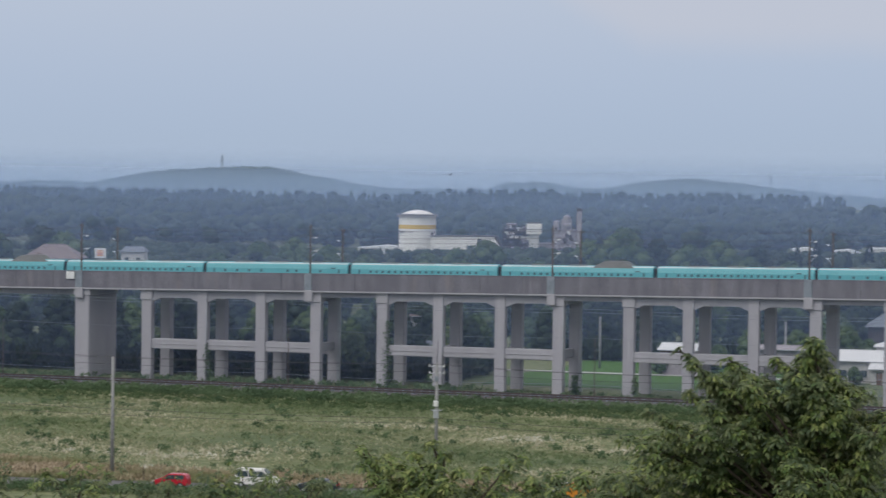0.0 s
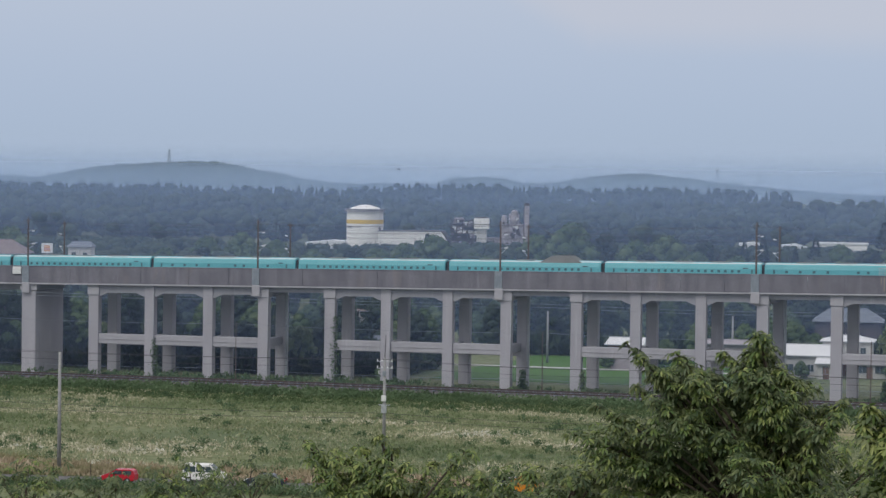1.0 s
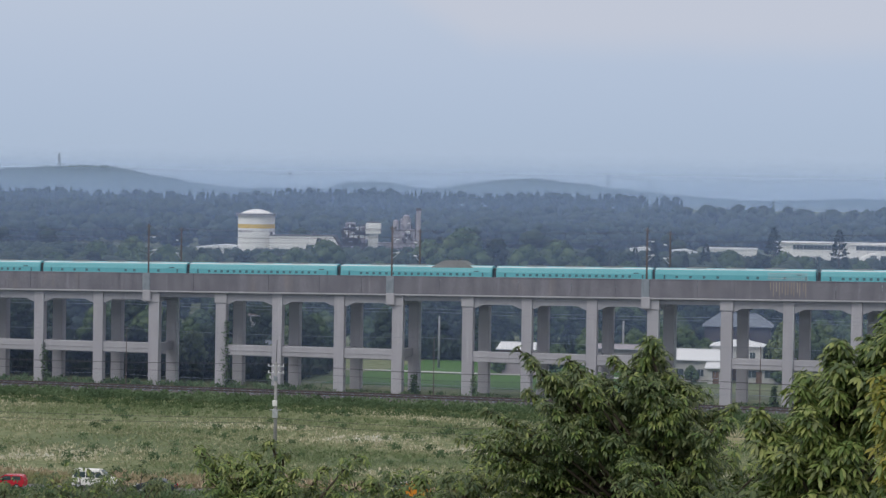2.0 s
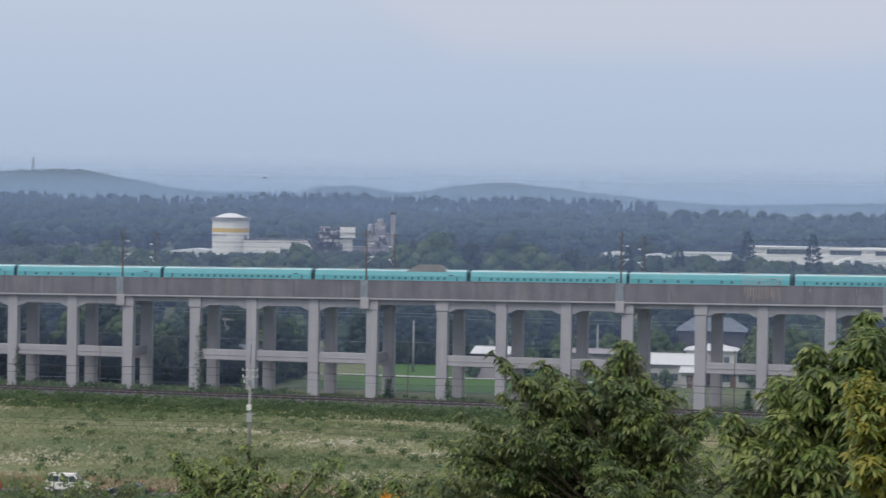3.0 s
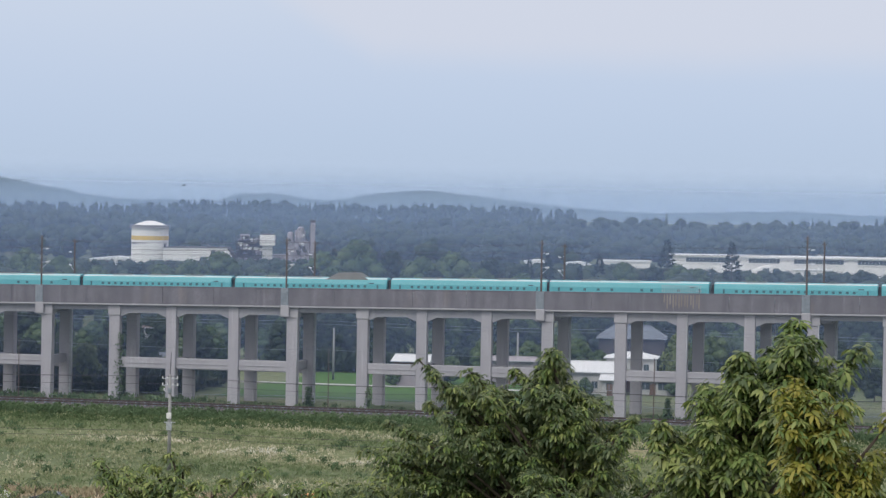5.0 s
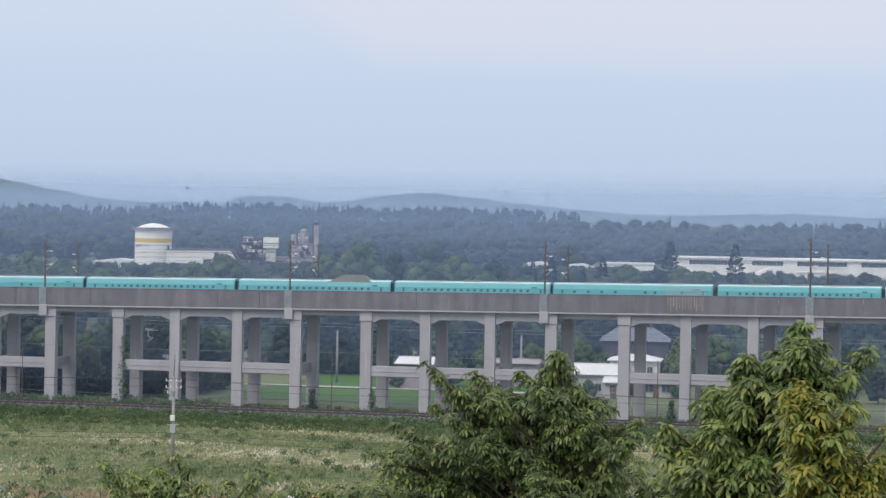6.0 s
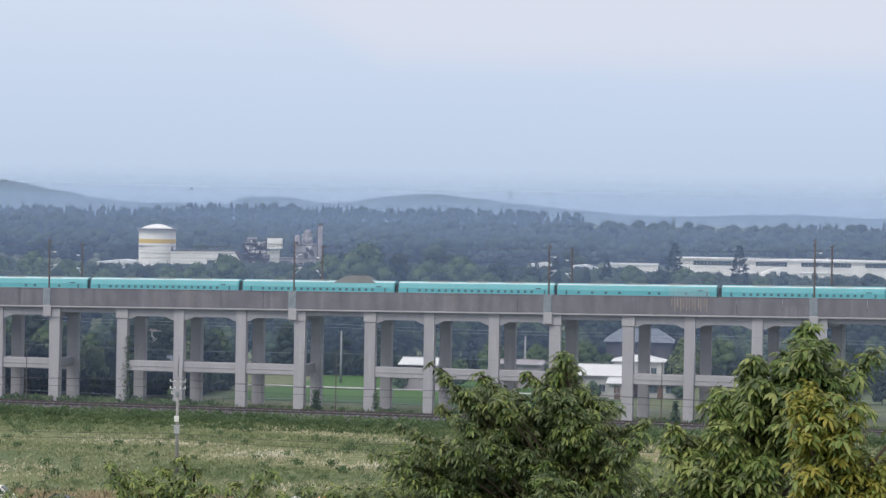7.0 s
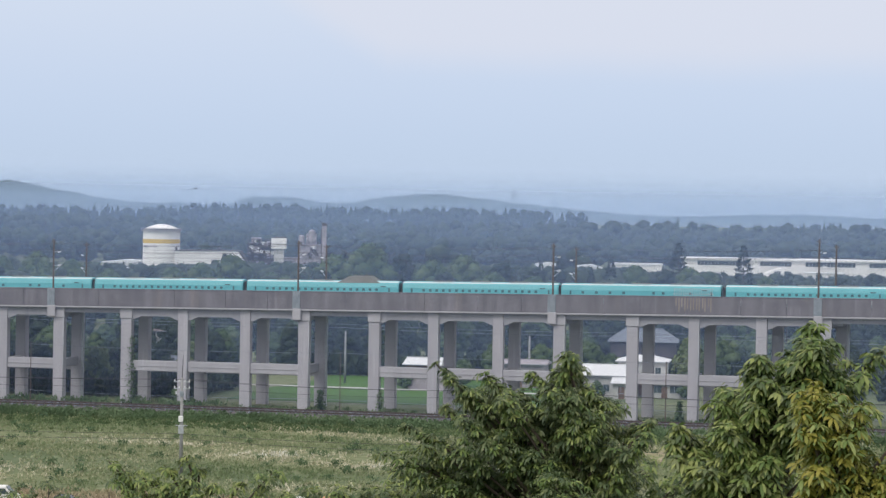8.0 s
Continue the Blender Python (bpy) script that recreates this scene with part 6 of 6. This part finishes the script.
near_tree("yellow-green leafy tree beside the brighter tree", 3.59, 25.2, 30.0,
          [(-0.23, 31.78, 0.08), (-0.35, 31.67, 0.09), (-0.17, 31.68, 0.11), (0.03, 31.63, 0.12), (0.22, 31.61, 0.11), (-0.37, 31.53, 0.10), (0.37, 31.52, 0.11), (-0.27, 31.39, 0.11), (-0.12, 31.08, 0.10), (-0.09, 30.81, 0.10),
           (-0.08, 31.45, 0.12), (0.16, 31.43, 0.13), (0.07, 31.08, 0.12), (0.32, 31.14, 0.13), (0.48, 30.99, 0.10), (0.75, 31.5, 0.12), (0.7, 31.1, 0.14)],
          M["near_leaf_gold"], M["near_leaf"], 0.118, 73, 1250, depth=0.45, fill=2, low=4, droop=0.5)
near_tree("sparse low green tree with bare twigs showing", -3.8, 40, 28.0,
          [(-1.39, 29.38, 0.09), (-1.17, 29.30, 0.13), (-0.87, 29.23, 0.14), (-0.53, 29.35, 0.11), (-0.20, 29.48, 0.15), (0.00, 29.30, 0.14), (0.28, 29.13, 0.14), (-0.70, 29.09, 0.15), (-0.19, 29.10, 0.17), (0.66, 29.12, 0.13), (1.01, 29.01, 0.11), (1.35, 28.96, 0.10), (1.77, 28.95, 0.09)],
          M["near_leaf"], M["near_leaf_dark"], 0.115, 74, 1500, depth=0.5, fill=2)
near_tree("low green treetop on the near slope", 1.6, 38, 27.6,
          [(0.55, 29.25, 0.14), (0.90, 29.40, 0.17), (1.20, 29.50, 0.15), (1.45, 29.38, 0.16), (0.2, 29.25, 0.18), (-0.3, 29.2, 0.18), (1.8, 29.42, 0.17), (2.2, 29.4, 0.18), (2.6, 29.5, 0.18), (3.0, 29.6, 0.18), (-0.8, 29.15, 0.16)],
          M["near_leaf"], M["near_leaf_dark"], 0.112, 75, 2600, depth=0.5, fill=2)
near_tree("low dark green treetop below the larger tree", -1.3, 37, 27.8,
          [(0.1, 29.34, 0.13), (0.45, 29.42, 0.15), (0.85, 29.30, 0.14), (-0.3, 29.30, 0.14), (-0.65, 29.22, 0.14), (-1.0, 29.28, 0.15), (-1.35, 29.16, 0.13), (1.2, 29.36, 0.15), (1.6, 29.3, 0.16)],
          M["near_leaf_dark"], M["near_leaf"], 0.112, 76, 1500, depth=0.5, fill=2)
for k, (x, y, top) in enumerate(((-33, 120, 20.6), (-27.8, 118, 20.75), (-24.3, 121, 19.9), (-20.3, 118, 20.75), (-17.9, 120, 20.65), (-37.5, 119, 20.3))):
    near_tree("dark green bushy treetop at the foot of the slope", x, y, top - 4.5,
              [(0, top - 0.5, 0.8), (-1.6, top - 0.7, 0.8), (1.5, top - 0.8, 0.8), (-2.6, top - 1.4, 0.7), (2.6, top - 1.5, 0.7), (0.7, top - 1.2, 0.9), (-0.8, top - 1.3, 0.9)],
              M["near_leaf_dark"], M["near_leaf"] if k % 2 else M["near_leaf_dark"], 0.30, 100 + k, 420, depth=1.6, low=3)
